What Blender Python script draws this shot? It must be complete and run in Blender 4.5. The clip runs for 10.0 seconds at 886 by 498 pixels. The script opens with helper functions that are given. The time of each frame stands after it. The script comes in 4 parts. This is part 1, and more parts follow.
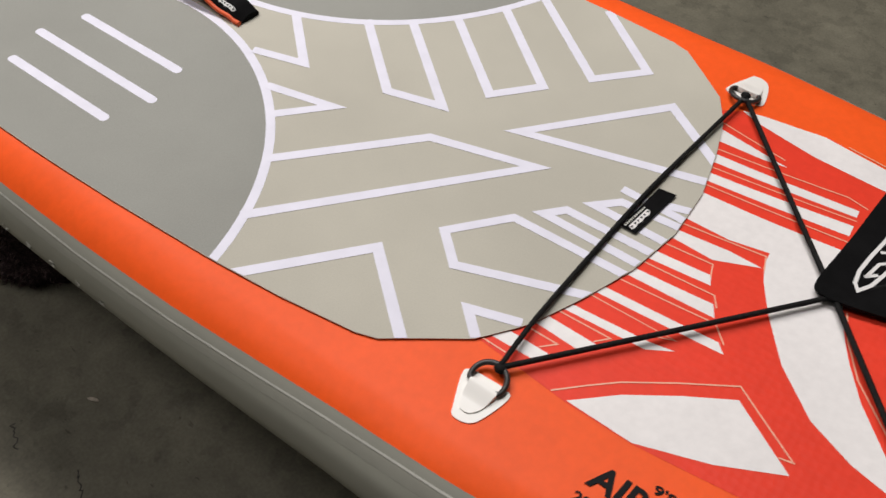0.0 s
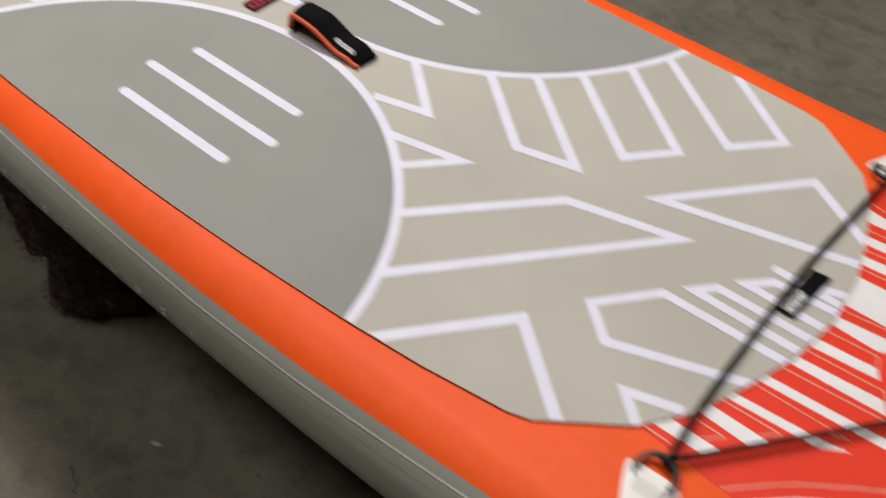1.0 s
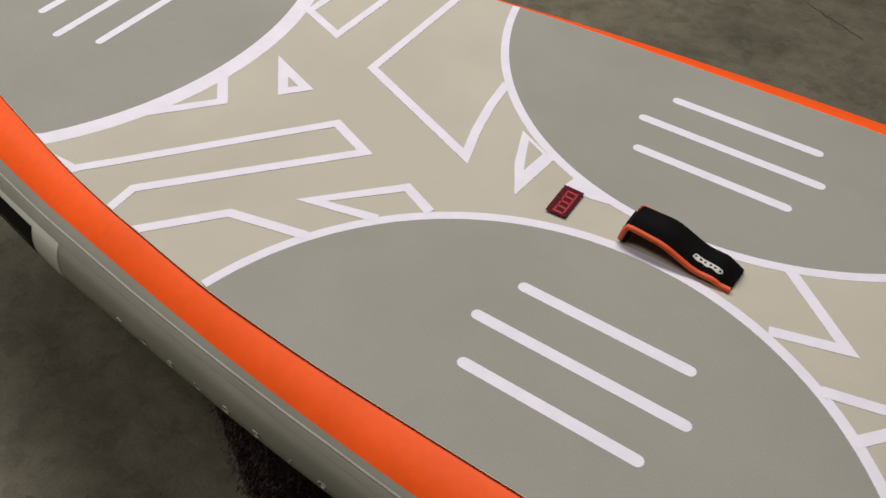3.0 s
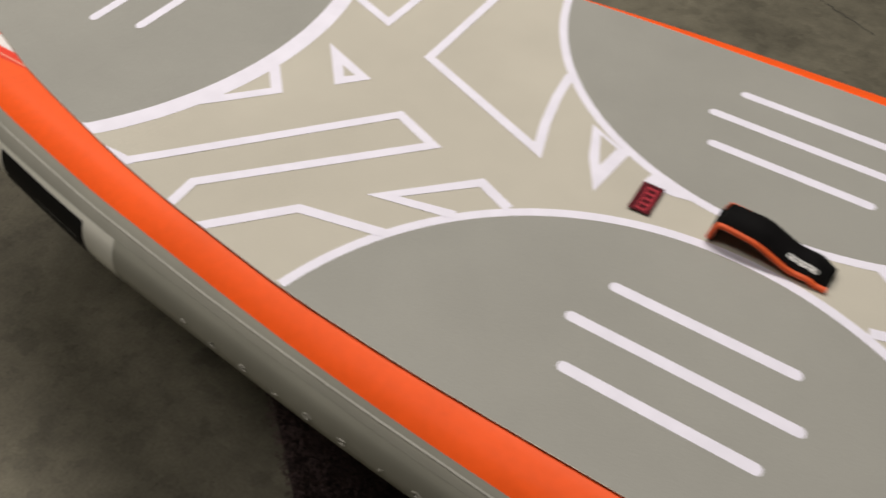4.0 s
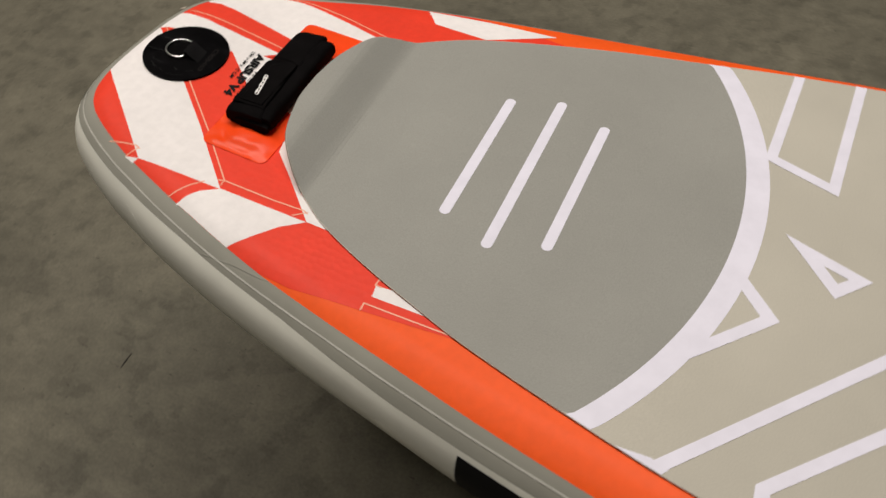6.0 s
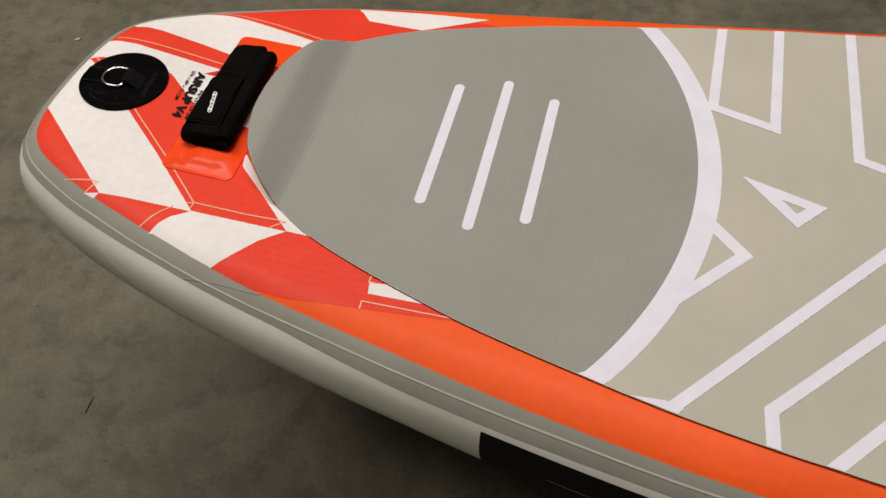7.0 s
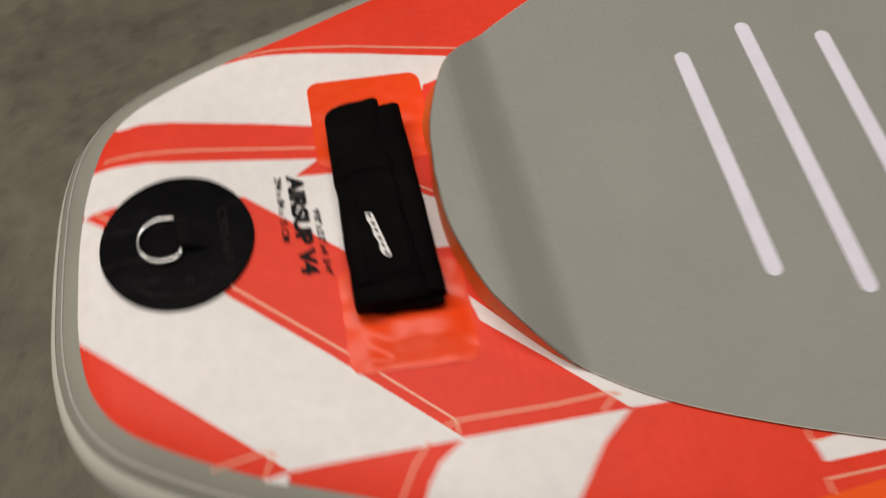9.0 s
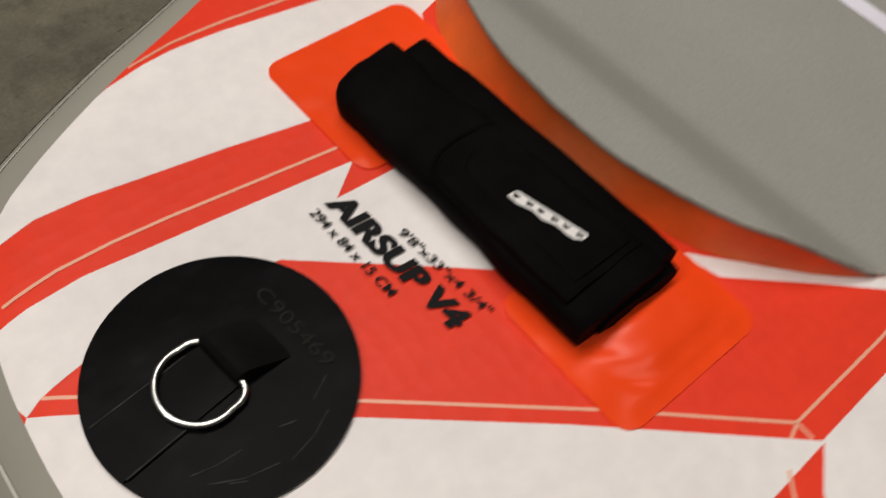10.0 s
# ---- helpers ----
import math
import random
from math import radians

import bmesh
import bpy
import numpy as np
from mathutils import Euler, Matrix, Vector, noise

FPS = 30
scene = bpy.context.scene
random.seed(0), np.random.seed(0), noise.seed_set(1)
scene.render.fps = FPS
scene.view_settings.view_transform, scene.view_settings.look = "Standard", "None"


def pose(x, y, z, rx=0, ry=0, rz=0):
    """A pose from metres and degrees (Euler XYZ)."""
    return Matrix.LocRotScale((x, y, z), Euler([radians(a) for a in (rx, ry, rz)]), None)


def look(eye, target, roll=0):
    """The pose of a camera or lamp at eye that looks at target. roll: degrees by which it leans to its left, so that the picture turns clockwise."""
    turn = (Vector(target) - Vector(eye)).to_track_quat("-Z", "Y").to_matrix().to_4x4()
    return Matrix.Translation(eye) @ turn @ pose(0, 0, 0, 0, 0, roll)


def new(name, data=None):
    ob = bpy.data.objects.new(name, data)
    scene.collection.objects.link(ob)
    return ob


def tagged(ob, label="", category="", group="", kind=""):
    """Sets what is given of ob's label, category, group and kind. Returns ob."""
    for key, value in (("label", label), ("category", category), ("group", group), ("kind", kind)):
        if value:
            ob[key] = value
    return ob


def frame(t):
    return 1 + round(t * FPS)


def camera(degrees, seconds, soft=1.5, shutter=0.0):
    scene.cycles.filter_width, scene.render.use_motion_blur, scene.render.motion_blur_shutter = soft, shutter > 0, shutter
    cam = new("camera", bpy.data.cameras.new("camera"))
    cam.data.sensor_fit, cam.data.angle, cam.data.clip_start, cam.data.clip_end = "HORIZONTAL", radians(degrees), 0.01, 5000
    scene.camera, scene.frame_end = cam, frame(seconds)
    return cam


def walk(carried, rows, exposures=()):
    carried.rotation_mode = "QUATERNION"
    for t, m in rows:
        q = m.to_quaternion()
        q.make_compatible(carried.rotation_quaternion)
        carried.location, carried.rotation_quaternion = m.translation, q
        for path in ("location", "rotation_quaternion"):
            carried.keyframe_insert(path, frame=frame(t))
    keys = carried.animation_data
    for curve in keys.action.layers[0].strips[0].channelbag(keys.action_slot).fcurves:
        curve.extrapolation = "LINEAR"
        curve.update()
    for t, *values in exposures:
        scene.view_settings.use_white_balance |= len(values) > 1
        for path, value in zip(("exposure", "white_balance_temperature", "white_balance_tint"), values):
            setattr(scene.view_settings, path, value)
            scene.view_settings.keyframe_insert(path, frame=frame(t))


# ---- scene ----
from mathutils import geometry

# ---- the camera and its walk ----
cam = camera(56.2, 10.0, soft=1.5, shutter=0.6)
PATH = [
    (0, (2.134, -0.634, 1.305), (1.381, 0.39, -0.239), 1.3),
    (0.5, (2.086, -0.676, 1.293), (1.348, 0.394, -0.227), 3.4),
    (1, (1.968, -0.684, 1.283), (1.187, 0.393, -0.21), 4.9),
    (1.5, (1.731, -0.651, 1.273), (0.875, 0.409, -0.19), 4.4),
    (2, (1.59, -0.634, 1.266), (0.701, 0.415, -0.187), 2.4),
    (2.5, (1.469, -0.652, 1.278), (0.619, 0.428, -0.176), 0.5),
    (2.7, (1.431, -0.659, 1.288), (0.614, 0.434, -0.174), -0.0),
    (3.8, (1.307, -0.7, 1.272), (0.606, 0.457, -0.201), 2.0),
    (4, (1.266, -0.712, 1.263), (0.573, 0.439, -0.219), 2.9),
    (4.5, (1.074, -0.682, 1.24), (0.356, 0.42, -0.267), 3.4),
    (5, (0.840, -0.5955, 1.249), (0.059, 0.465, -0.256), 1.4),
    (5.5, (0.686, -0.603, 1.274), (-0.062, 0.467, -0.241), -1.7),
    (5.7, (0.646, -0.628, 1.284), (-0.093, 0.464, -0.22), -3.6),
    (6.8, (0.533, -0.715, 1.308), (0.044, 0.503, -0.202), -6.6),
    (7, (0.529, -0.717, 1.31), (0.054, 0.494, -0.209), -6.7),
    (7.5, (0.517, -0.722, 1.313), (0.053, 0.493, -0.207), -6.5),
    (8, (0.454, -0.686, 1.289), (-0.001, 0.501, -0.254), -7.4),
    (8.5, (0.224, -0.514, 1.243), (-0.078, 0.508, -0.449), -11.3),
    (8.7, (0.118, -0.441, 1.216), (-0.066, 0.555, -0.508), -12.0),
    (9, (0.022, -0.329, 1.191), (0.027, 0.59, -0.586), -9.9),
    (9.2, (-0.053, -0.281, 1.141), (0.113, 0.654, -0.62), -8.3),
    (9.5, (-0.129, -0.202, 1.076), (0.272, 0.618, -0.704), -3.1),
    (9.7, (-0.159, -0.166, 1.031), (0.408, 0.562, -0.743), 3.1),
    (10, (-0.187, -0.144, 0.987), (0.464, 0.536, -0.778), 4.9),
]
walk(cam, [(t, look(eye, target, roll)) for t, eye, target, roll in PATH],
     [(0.0, 0.25, 6300, 10), (1.0, 0.21, 6300, 10), (2.0, 0.18, 6580, 10), (2.5, 0.0, 6530, 10), (2.7, -0.04, 6520, 10), (4.0, 0.05, 6660, 10), (5.0, -0.11, 6720, 10), (7.5, -0.20, 6720, 10),
      (8.5, -0.30, 6740, 10), (9.5, -0.43, 6700, 10), (10.0, -0.40, 6680, 10)])

# ---- world and lamps: a closed storage hall under ceiling lamps ----
world = bpy.data.worlds.new("hall_world")
scene.world = world
world.use_nodes = True
world.node_tree.nodes["Background"].inputs[0].default_value = (0.02, 0.02, 0.022, 1)
scene.view_settings.exposure = 0.0


def ceiling_lamp(x, y, z, sx, sy, watts, colour=(1.0, 0.955, 0.92)):
    data = bpy.data.lights.new("ceiling_lamp", "AREA")
    data.shape, data.size, data.size_y, data.energy, data.color = "RECTANGLE", sx, sy, watts, colour
    new("ceiling_lamp", data).matrix_world = pose(x, y, z)


ceiling_lamp(-0.3, -1.5, 4.9, 3.2, 0.9, 60, (1.0, 0.95, 0.90))
ceiling_lamp(0.4, 1.3, 4.9, 3.0, 0.8, 140, (1.0, 0.96, 0.925))
ceiling_lamp(-2.4, 1.0, 4.9, 2.2, 0.8, 98, (1.0, 0.935, 0.87))


# ---- materials ----
def material(name, colour, rough=0.5, metal=0.0, spec=0.5, coat=0.0):
    m = bpy.data.materials.new(name)
    m.use_nodes = True
    b = m.node_tree.nodes["Principled BSDF"]
    b.inputs["Base Color"].default_value = (*colour, 1)
    b.inputs["Roughness"].default_value, b.inputs["Metallic"].default_value = rough, metal
    b.inputs["Specular IOR Level"].default_value, b.inputs["Coat Weight"].default_value = spec, coat
    return m


def nodes_of(m):
    t = m.node_tree
    return t.nodes, t.links, t.nodes["Principled BSDF"]


def noise_node(m, scale, detail=4.0, rough=0.6, stretch=None):
    n, l, b = nodes_of(m)
    co = n.new("ShaderNodeTexCoord")
    tex = n.new("ShaderNodeTexNoise")
    tex.inputs["Scale"].default_value, tex.inputs["Detail"].default_value, tex.inputs["Roughness"].default_value = scale, detail, rough
    if stretch:
        mp = n.new("ShaderNodeMapping")
        mp.inputs["Scale"].default_value = stretch
        l.new(co.outputs["Object"], mp.inputs["Vector"])
        l.new(mp.outputs["Vector"], tex.inputs["Vector"])
    else:
        l.new(co.outputs["Object"], tex.inputs["Vector"])
    return tex


def vary(m, scale, low, high, detail=4.0, lo=0.35, hi=0.65, stretch=None):
    """Multiplies the base colour by a slow noise that runs from low to high."""
    n, l, b = nodes_of(m)
    tex = noise_node(m, scale, detail, 0.6, stretch)
    ramp = n.new("ShaderNodeMapRange")
    ramp.inputs["From Min"].default_value, ramp.inputs["From Max"].default_value = lo, hi
    ramp.inputs["To Min"].default_value, ramp.inputs["To Max"].default_value = low, high
    l.new(tex.outputs["Fac"], ramp.inputs["Value"])
    mix = n.new("ShaderNodeMix")
    mix.data_type, mix.blend_type = "RGBA", "MULTIPLY"
    mix.inputs["Factor"].default_value = 1.0
    if b.inputs["Base Color"].is_linked:
        l.new(b.inputs["Base Color"].links[0].from_socket, mix.inputs["A"])
    else:
        mix.inputs["A"].default_value = b.inputs["Base Color"].default_value
    l.new(ramp.outputs["Result"], mix.inputs["B"])
    l.new(mix.outputs["Result"], b.inputs["Base Color"])
    return m


def relief(m, scale, strength, distance=0.001, detail=2.0, stretch=None):
    n, l, b = nodes_of(m)
    tex = noise_node(m, scale, detail, 0.5, stretch)
    bump = n.new("ShaderNodeBump")
    bump.inputs["Strength"].default_value, bump.inputs["Distance"].default_value = strength, distance
    l.new(tex.outputs["Fac"], bump.inputs["Height"])
    if b.inputs["Normal"].is_linked:
        l.new(b.inputs["Normal"].links[0].from_socket, bump.inputs["Normal"])
    l.new(bump.outputs["Normal"], b.inputs["Normal"])
    return m


def dimples(m, scale, strength):
    """Rows of small dents, as the threads of a drop-stitch skin give."""
    n, l, b = nodes_of(m)
    co = n.new("ShaderNodeTexCoord")
    v = n.new("ShaderNodeTexVoronoi")
    v.inputs["Scale"].default_value, v.inputs["Randomness"].default_value = scale, 0.45
    bump = n.new("ShaderNodeBump")
    bump.inputs["Strength"].default_value, bump.inputs["Distance"].default_value = strength, 0.001
    l.new(co.outputs["Object"], v.inputs["Vector"])
    l.new(v.outputs["Distance"], bump.inputs["Height"])
    if b.inputs["Normal"].is_linked:
        l.new(b.inputs["Normal"].links[0].from_socket, bump.inputs["Normal"])
    l.new(bump.outputs["Normal"], b.inputs["Normal"])
    return m


def vinyl(name, colour, rough=0.45, spec=0.16, dents=0.3):
    m = material(name, colour, rough, 0.0, spec)
    vary(m, 6, 0.94, 1.05)
    vary(m, 90, 0.97, 1.03)
    dimples(m, 115, dents)
    return relief(m, 14, 0.10, 0.004)


ORANGE = vinyl("orange_vinyl", (0.94, 0.107, 0.014), dents=0.10)
RED = vinyl("red_print", (0.82, 0.052, 0.024))
WHITE = vinyl("white_print", (0.84, 0.80, 0.782), dents=0.12)
PEACH = material("peach_print", (0.86, 0.42, 0.28), 0.45)
TAPE = relief(vary(material("grey_rail_tape", (0.325, 0.317, 0.270), 0.38, 0, 0.3), 8, 0.93, 1.06), 30, 0.08, 0.002)
# paler than the tape: the ridge's soft highlight is put into its colour
TAPE_EDGE = relief(vary(material("highlit_grey_seam", (0.60, 0.59, 0.53), 0.35, 0, 0.3), 20, 0.92, 1.06), 60, 0.1, 0.001)
SIDE = relief(vary(material("grey_sidewall", (0.425, 0.42, 0.355), 0.4, 0, 0.3), 7, 0.92, 1.06), 18, 0.10, 0.003)
SIDE_WHITE = relief(vary(material("white_sidewall", (0.88, 0.87, 0.77), 0.42, 0, 0.3), 7, 0.93, 1.05), 18, 0.12, 0.003)
BLACK_PRINT = material("black_print", (0.009, 0.009, 0.0095), 0.6, 0, 0.1)
GREY_FOAM = relief(vary(vary(material("grey_foam", (0.310, 0.3070, 0.277), 0.7, 0, 0.18), 3.5, 0.94, 1.05), 700, 0.94, 1.06, 2), 1100, 0.14, 0.0006)
BEIGE_FOAM = relief(vary(vary(material("beige_foam", (0.505, 0.476, 0.402), 0.7, 0, 0.18), 3.5, 0.94, 1.05), 700, 0.95, 1.05, 2), 1100, 0.14, 0.0006)
LINE_FOAM = relief(vary(material("white_foam", (0.795, 0.775, 0.87), 0.62, 0, 0.2), 30, 0.96, 1.03), 900, 0.2, 0.0005)
EDGE_FOAM = material("brown_foam_edge", (0.26, 0.075, 0.026), 0.7)
KICK_EDGE = relief(vary(material("orange_foam_edge", (0.82, 0.155, 0.025), 0.6), 25, 0.85, 1.1), 300, 0.2, 0.001)
RIM_FOAM = vary(material("dark_foam_rim", (0.20, 0.185, 0.155), 0.7), 60, 0.7, 1.2)
NEOPRENE = relief(vary(material("black_neoprene", (0.0055, 0.0053, 0.0055), 0.8, 0, 0.07), 40, 0.8, 1.25), 500, 0.3, 0.0006)
SLEEVE = relief(relief(vary(material("black_sleeve_fabric", (0.0034, 0.0028, 0.0029), 0.72, 0, 0.035), 25, 0.7, 1.35), 42, 0.45, 0.004, 4, (1.0, 0.45, 1.0)), 900, 0.3, 0.0005)
RUBBER = relief(vary(vary(material("black_rubber", (0.0025, 0.0024, 0.0026), 0.32, 0, 0.026), 20, 0.8, 1.3), 28, 1.0, 2.6, 6, 0.52, 0.72, (1.0, 2.2, 1.0)), 40, 0.22, 0.002)
CORD = relief(vary(material("black_braided_cord", (0.010, 0.0095, 0.009), 0.75, 0, 0.15), 300, 0.6, 1.5), 900, 0.5, 0.0008)
PLASTIC = material("black_plastic", (0.025, 0.024, 0.023), 0.4)
STEEL = relief(material("polished_steel", (0.66, 0.65, 0.63), 0.24, 1.0), 60, 0.05, 0.001)
PIPING = relief(vary(material("orange_piping", (0.75, 0.10, 0.018), 0.55), 40, 0.9, 1.08), 200, 0.2, 0.001)
PATCH_ORANGE = relief(vary(material("glossy_orange_patch", (0.91, 0.068, 0.011), 0.30, 0, 0.22, 0.0), 15, 0.93, 1.05), 30, 0.16, 0.004)
PATCH_WHITE = relief(material("white_patch", (0.84, 0.81, 0.76), 0.4), 40, 0.08, 0.002)
LABEL_RED = vary(material("dark_red_label", (0.085, 0.005, 0.010), 0.6, 0, 0.15), 200, 0.6, 1.4)
LETTER_RED = material("red_letter", (0.42, 0.012, 0.03), 0.5)
LOGO_WHITE = material("white_logo", (0.78, 0.76, 0.74), 0.5)
# lighter rubber for scuffs, and for highlights painted along the webbing's edges
GLINT_SCUFF_GREY = vary(material("rubber_glint_and_scuff", (0.022, 0.022, 0.021), 0.5, 0, 0.1), 120, 0.4, 1.4)
FAINT = material("faint_grey_mark", (0.0160, 0.0138, 0.0130), 0.6, 0, 0.05)
FAINT_LINE = material("dull_panel_line", (0.10, 0.095, 0.085), 0.5)
MARK = material("pale_sidewall_mark", (0.64, 0.62, 0.56), 0.4)


def concrete():
    m = material("concrete", (0.148, 0.136, 0.100), 0.6, 0, 0.25)
    vary(m, 0.9, 0.84, 1.14, 6)
    vary(m, 5, 0.86, 1.12, 8)
    vary(m, 22, 0.85, 1.10, 8, 0.30, 0.62)
    vary(m, 160, 0.9, 1.08, 4)
    vary(m, 3.2, 0.66, 1.0, 10, 0.28, 0.42)
    vary(m, 1.7, 0.80, 1.0, 12, 0.36, 0.46, (1.0, 3.0, 1.0))
    vary(m, 13, 0.84, 1.0, 12, 0.41, 0.45)
    vary(m, 55, 0.62, 1.0, 3, 0.27, 0.31)
    vary(m, 24, 0.66, 1.0, 2, 0.28, 0.30, (1.0, 4.0, 1.0))
    relief(m, 30, 0.25, 0.003, 8)
    return m


def carpet():
    m = material("dark_carpet", (0.024, 0.016, 0.017), 0.95, 0, 0.2)
    vary(m, 60, 0.5, 2.2, 8)
    vary(m, 380, 0.4, 2.0, 4)
    return relief(m, 180, 0.9, 0.006, 6)


CONCRETE, CARPET = concrete(), carpet()
SHAG = vary(vary(material("carpet_tufts", (0.085, 0.058, 0.058), 0.95, 0, 0.2), 60, 0.5, 1.7), 9, 0.6, 1.4)
PLASTER = vary(material("grey_plaster", (0.22, 0.215, 0.205), 0.8), 0.8, 0.85, 1.1)


# ---- builders ----
def part(name, bm, mat, parent, label=""):
    me = bpy.data.meshes.new(name)
    bm.to_mesh(me)
    bm.free()
    for p in me.polygons:
        p.use_smooth = True
    me.set_sharp_from_angle(angle=radians(38))
    me.materials.append(mat)
    ob = new(name, me)
    ob.parent = parent
    return tagged(ob, label)


def box_bm(x0, x1, y0, y1, z0, z1, bevel=0.0):
    bm = bmesh.new()
    bmesh.ops.create_cube(bm, size=1.0, matrix=Matrix.Translation(((x0 + x1) / 2, (y0 + y1) / 2, (z0 + z1) / 2)) @ Matrix.Diagonal((x1 - x0, y1 - y0, z1 - z0, 1)))
    if bevel:
        bmesh.ops.bevel(bm, geom=bm.edges[:], offset=bevel, segments=3, affect="EDGES", profile=0.6)
    return bm


def tube_bm(points, radius, sides=12, closed=False):
    """A round bar along a line of points."""
    bm, rings, n = bmesh.new(), [], len(points)
    points = [Vector(p) for p in points]
    up = Vector((0, 0, 1))
    for i, p in enumerate(points):
        a = points[(i - 1) % n] if closed or i else points[0]
        b = points[(i + 1) % n] if closed or i < n - 1 else points[-1]
        d = (b - a).normalized()
        s = d.cross(up)
        if s.length < 1e-4:
            s = d.cross(Vector((0, 1, 0)))
        s.normalize()
        u = s.cross(d).normalized()
        rings.append([bm.verts.new(p + radius * (math.cos(k) * s + math.sin(k) * u)) for k in (2 * math.pi * j / sides for j in range(sides))])
    pairs = list(zip(rings, rings[1:])) + ([(rings[-1], rings[0])] if closed else [])
    for r0, r1 in pairs:
        for j in range(sides):
            bm.faces.new((r0[j], r0[(j + 1) % sides], r1[(j + 1) % sides], r1[j]))
    if not closed:
        bm.faces.new(rings[0][::-1])
        bm.faces.new(rings[-1])
    bmesh.ops.recalc_face_normals(bm, faces=bm.faces[:])
    return bm


def spline(points, n=8, closed=False):
    """A smooth line through a few points."""
    pts = [Vector(p) for p in points]
    m, out = len(pts), []
    for i in range(m if closed else m - 1):
        q = [pts[(i + k) % m] if closed else pts[min(max(i + k, 0), m - 1)] for k in (-1, 0, 1, 2)]
        for j in range(n):
            t = j / n
            out.append(0.5 * (2 * q[1] + (q[2] - q[0]) * t + (2 * q[0] - 5 * q[1] + 4 * q[2] - q[3]) * t * t + (3 * q[1] - q[0] - 3 * q[2] + q[3]) * t ** 3))
    return out if closed else out + [pts[-1]]


# ---- the hall ----
def slab(name, x0, x1, y0, y1, z0, z1, mat, label, category):
    me = bpy.data.meshes.new(name)
    bm = box_bm(x0, x1, y0, y1, z0, z1)
    bm.to_mesh(me)
    bm.free()
    me.materials.append(mat)
    return tagged(new(name, me), label, category, kind="structure")


slab("floor", -6, 8, -6, 7, -0.2, 0, CONCRETE, "worn grey-brown concrete floor with stains and scuffs", "floor")
slab("wall_north", -6.2, 8.2, 7, 7.2, 0, 5.2, PLASTER, "plain grey plastered wall of the hall", "wall")
slab("wall_south", -6.2, 8.2, -6.2, -6, 0, 5.2, PLASTER, "plain grey plastered wall of the hall", "wall")
slab("wall_west", -6.2, -6, -6, 7, 0, 5.2, PLASTER, "plain grey plastered wall of the hall", "wall")
slab("wall_east", 8, 8.2, -6, 7, 0, 5.2, PLASTER, "plain grey plastered wall of the hall", "wall")
slab("ceiling", -6, 8, -6, 7, 5.0, 5.2, PLASTER, "plain grey ceiling of the hall", "ceiling")

# ---- the board: its form ----
DECK, RAIL, SKIN = 0.60, 0.075, 0.0028
HALF = [(-0.2888, 0.0), (-0.2882, 0.031), (-0.287, 0.058), (-0.283, 0.088), (-0.2735, 0.1205), (-0.257, 0.1485), (-0.236, 0.1695), (-0.2145, 0.184), (-0.193, 0.1960), (-0.169, 0.2080),
        (-0.140, 0.2210), (-0.115, 0.2305), (-0.0363, 0.2587), (0.0578, 0.2861), (0.1757, 0.3123), (0.3034, 0.3361), (0.433, 0.358), (0.589, 0.38), (0.74, 0.394), (0.93, 0.41), (1.1, 0.419),
        (1.35, 0.4235), (1.6, 0.423), (1.8, 0.418), (2.0, 0.412), (2.2, 0.38), (2.4, 0.295), (2.53, 0.2), (2.62, 0.1), (2.65, 0.0)]


def centre(x):
    """The middle line, which bows a little towards the tail."""
    return float(np.interp(x, (-0.25, -0.1, 0.0, 0.3, 2.0), (-0.006, -0.004, -0.001, 0.002, 0.004)))


def smooth(a, b, x):
    t = min(max((x - a) / (b - a), 0.0), 1.0)
    return t * t * (3 - 2 * t)


half_line = [(p.x, max(p.y, 0.0)) for p in spline([(x, y, 0) for x, y in [(-0.2882, -0.031)] + HALF + [(2.62, -0.1)]], 8)[8:-8]]
OUT = np.array([(x, centre(x) - y) for x, y in half_line] + [(x, centre(x) + y) for x, y in half_line[-2:0:-1]])
edge = np.roll(OUT, -1, 0) - np.roll(OUT, 1, 0)
IN = np.stack([-edge[:, 1], edge[:, 0]], 1) / np.linalg.norm(edge, axis=1)[:, None]


def rise(x):
    return DECK + 0.076 * max(0.0, 0.6 - x) ** 1.5 + 0.10 * max(0.0, x - 2.0) ** 1.8


def rail_r(x):
    return RAIL - 0.010 * (1 - smooth(0.1, 0.75, x))


def inside(x, y):
    """How far a place of the plan lies within the outline."""
    a, b = OUT, np.roll(OUT, -1, 0)
    d, p = b - a, np.array((x, y)) - a
    k = np.clip((p * d).sum(1) / (d * d).sum(1), 0, 1)
    return float(np.sqrt(((p - k[:, None] * d) ** 2).sum(1).min()))


def deck_z(x, y):
    d = inside(x, y)
    r = rail_r(x)
    drop = r - math.sqrt(max(r ** 2 - (r - d) ** 2, 0.0)) if d < r else 0.0
    return rise(x) - SKIN - drop


def pad_z(x, y):
    """The foam's upper face, with the wedge-shaped kick at the tail."""
    return rise(x) + float(np.interp(x + 0.06 * y, (0.025, 0.050, 0.057, 0.063, 0.068, 0.090, 0.096, 0.100, 0.104), (0.0283, 0.0275, 0.0264, 0.0239, 0.0206, 0.0054, 0.0021, 0.0006, 0.0)))


def rail_point(i, deg):
    a = radians(deg)
    r = rail_r(OUT[i][0])
    x, y = OUT[i] + IN[i] * (r - r * math.cos(a))
    deep = 1 + 0.20 * (1 - smooth(-0.15, 0.15, x)) if a < 0 else 1.0
    return Vector((x, y, rise(x) - SKIN - r + r * deep * math.sin(a)))


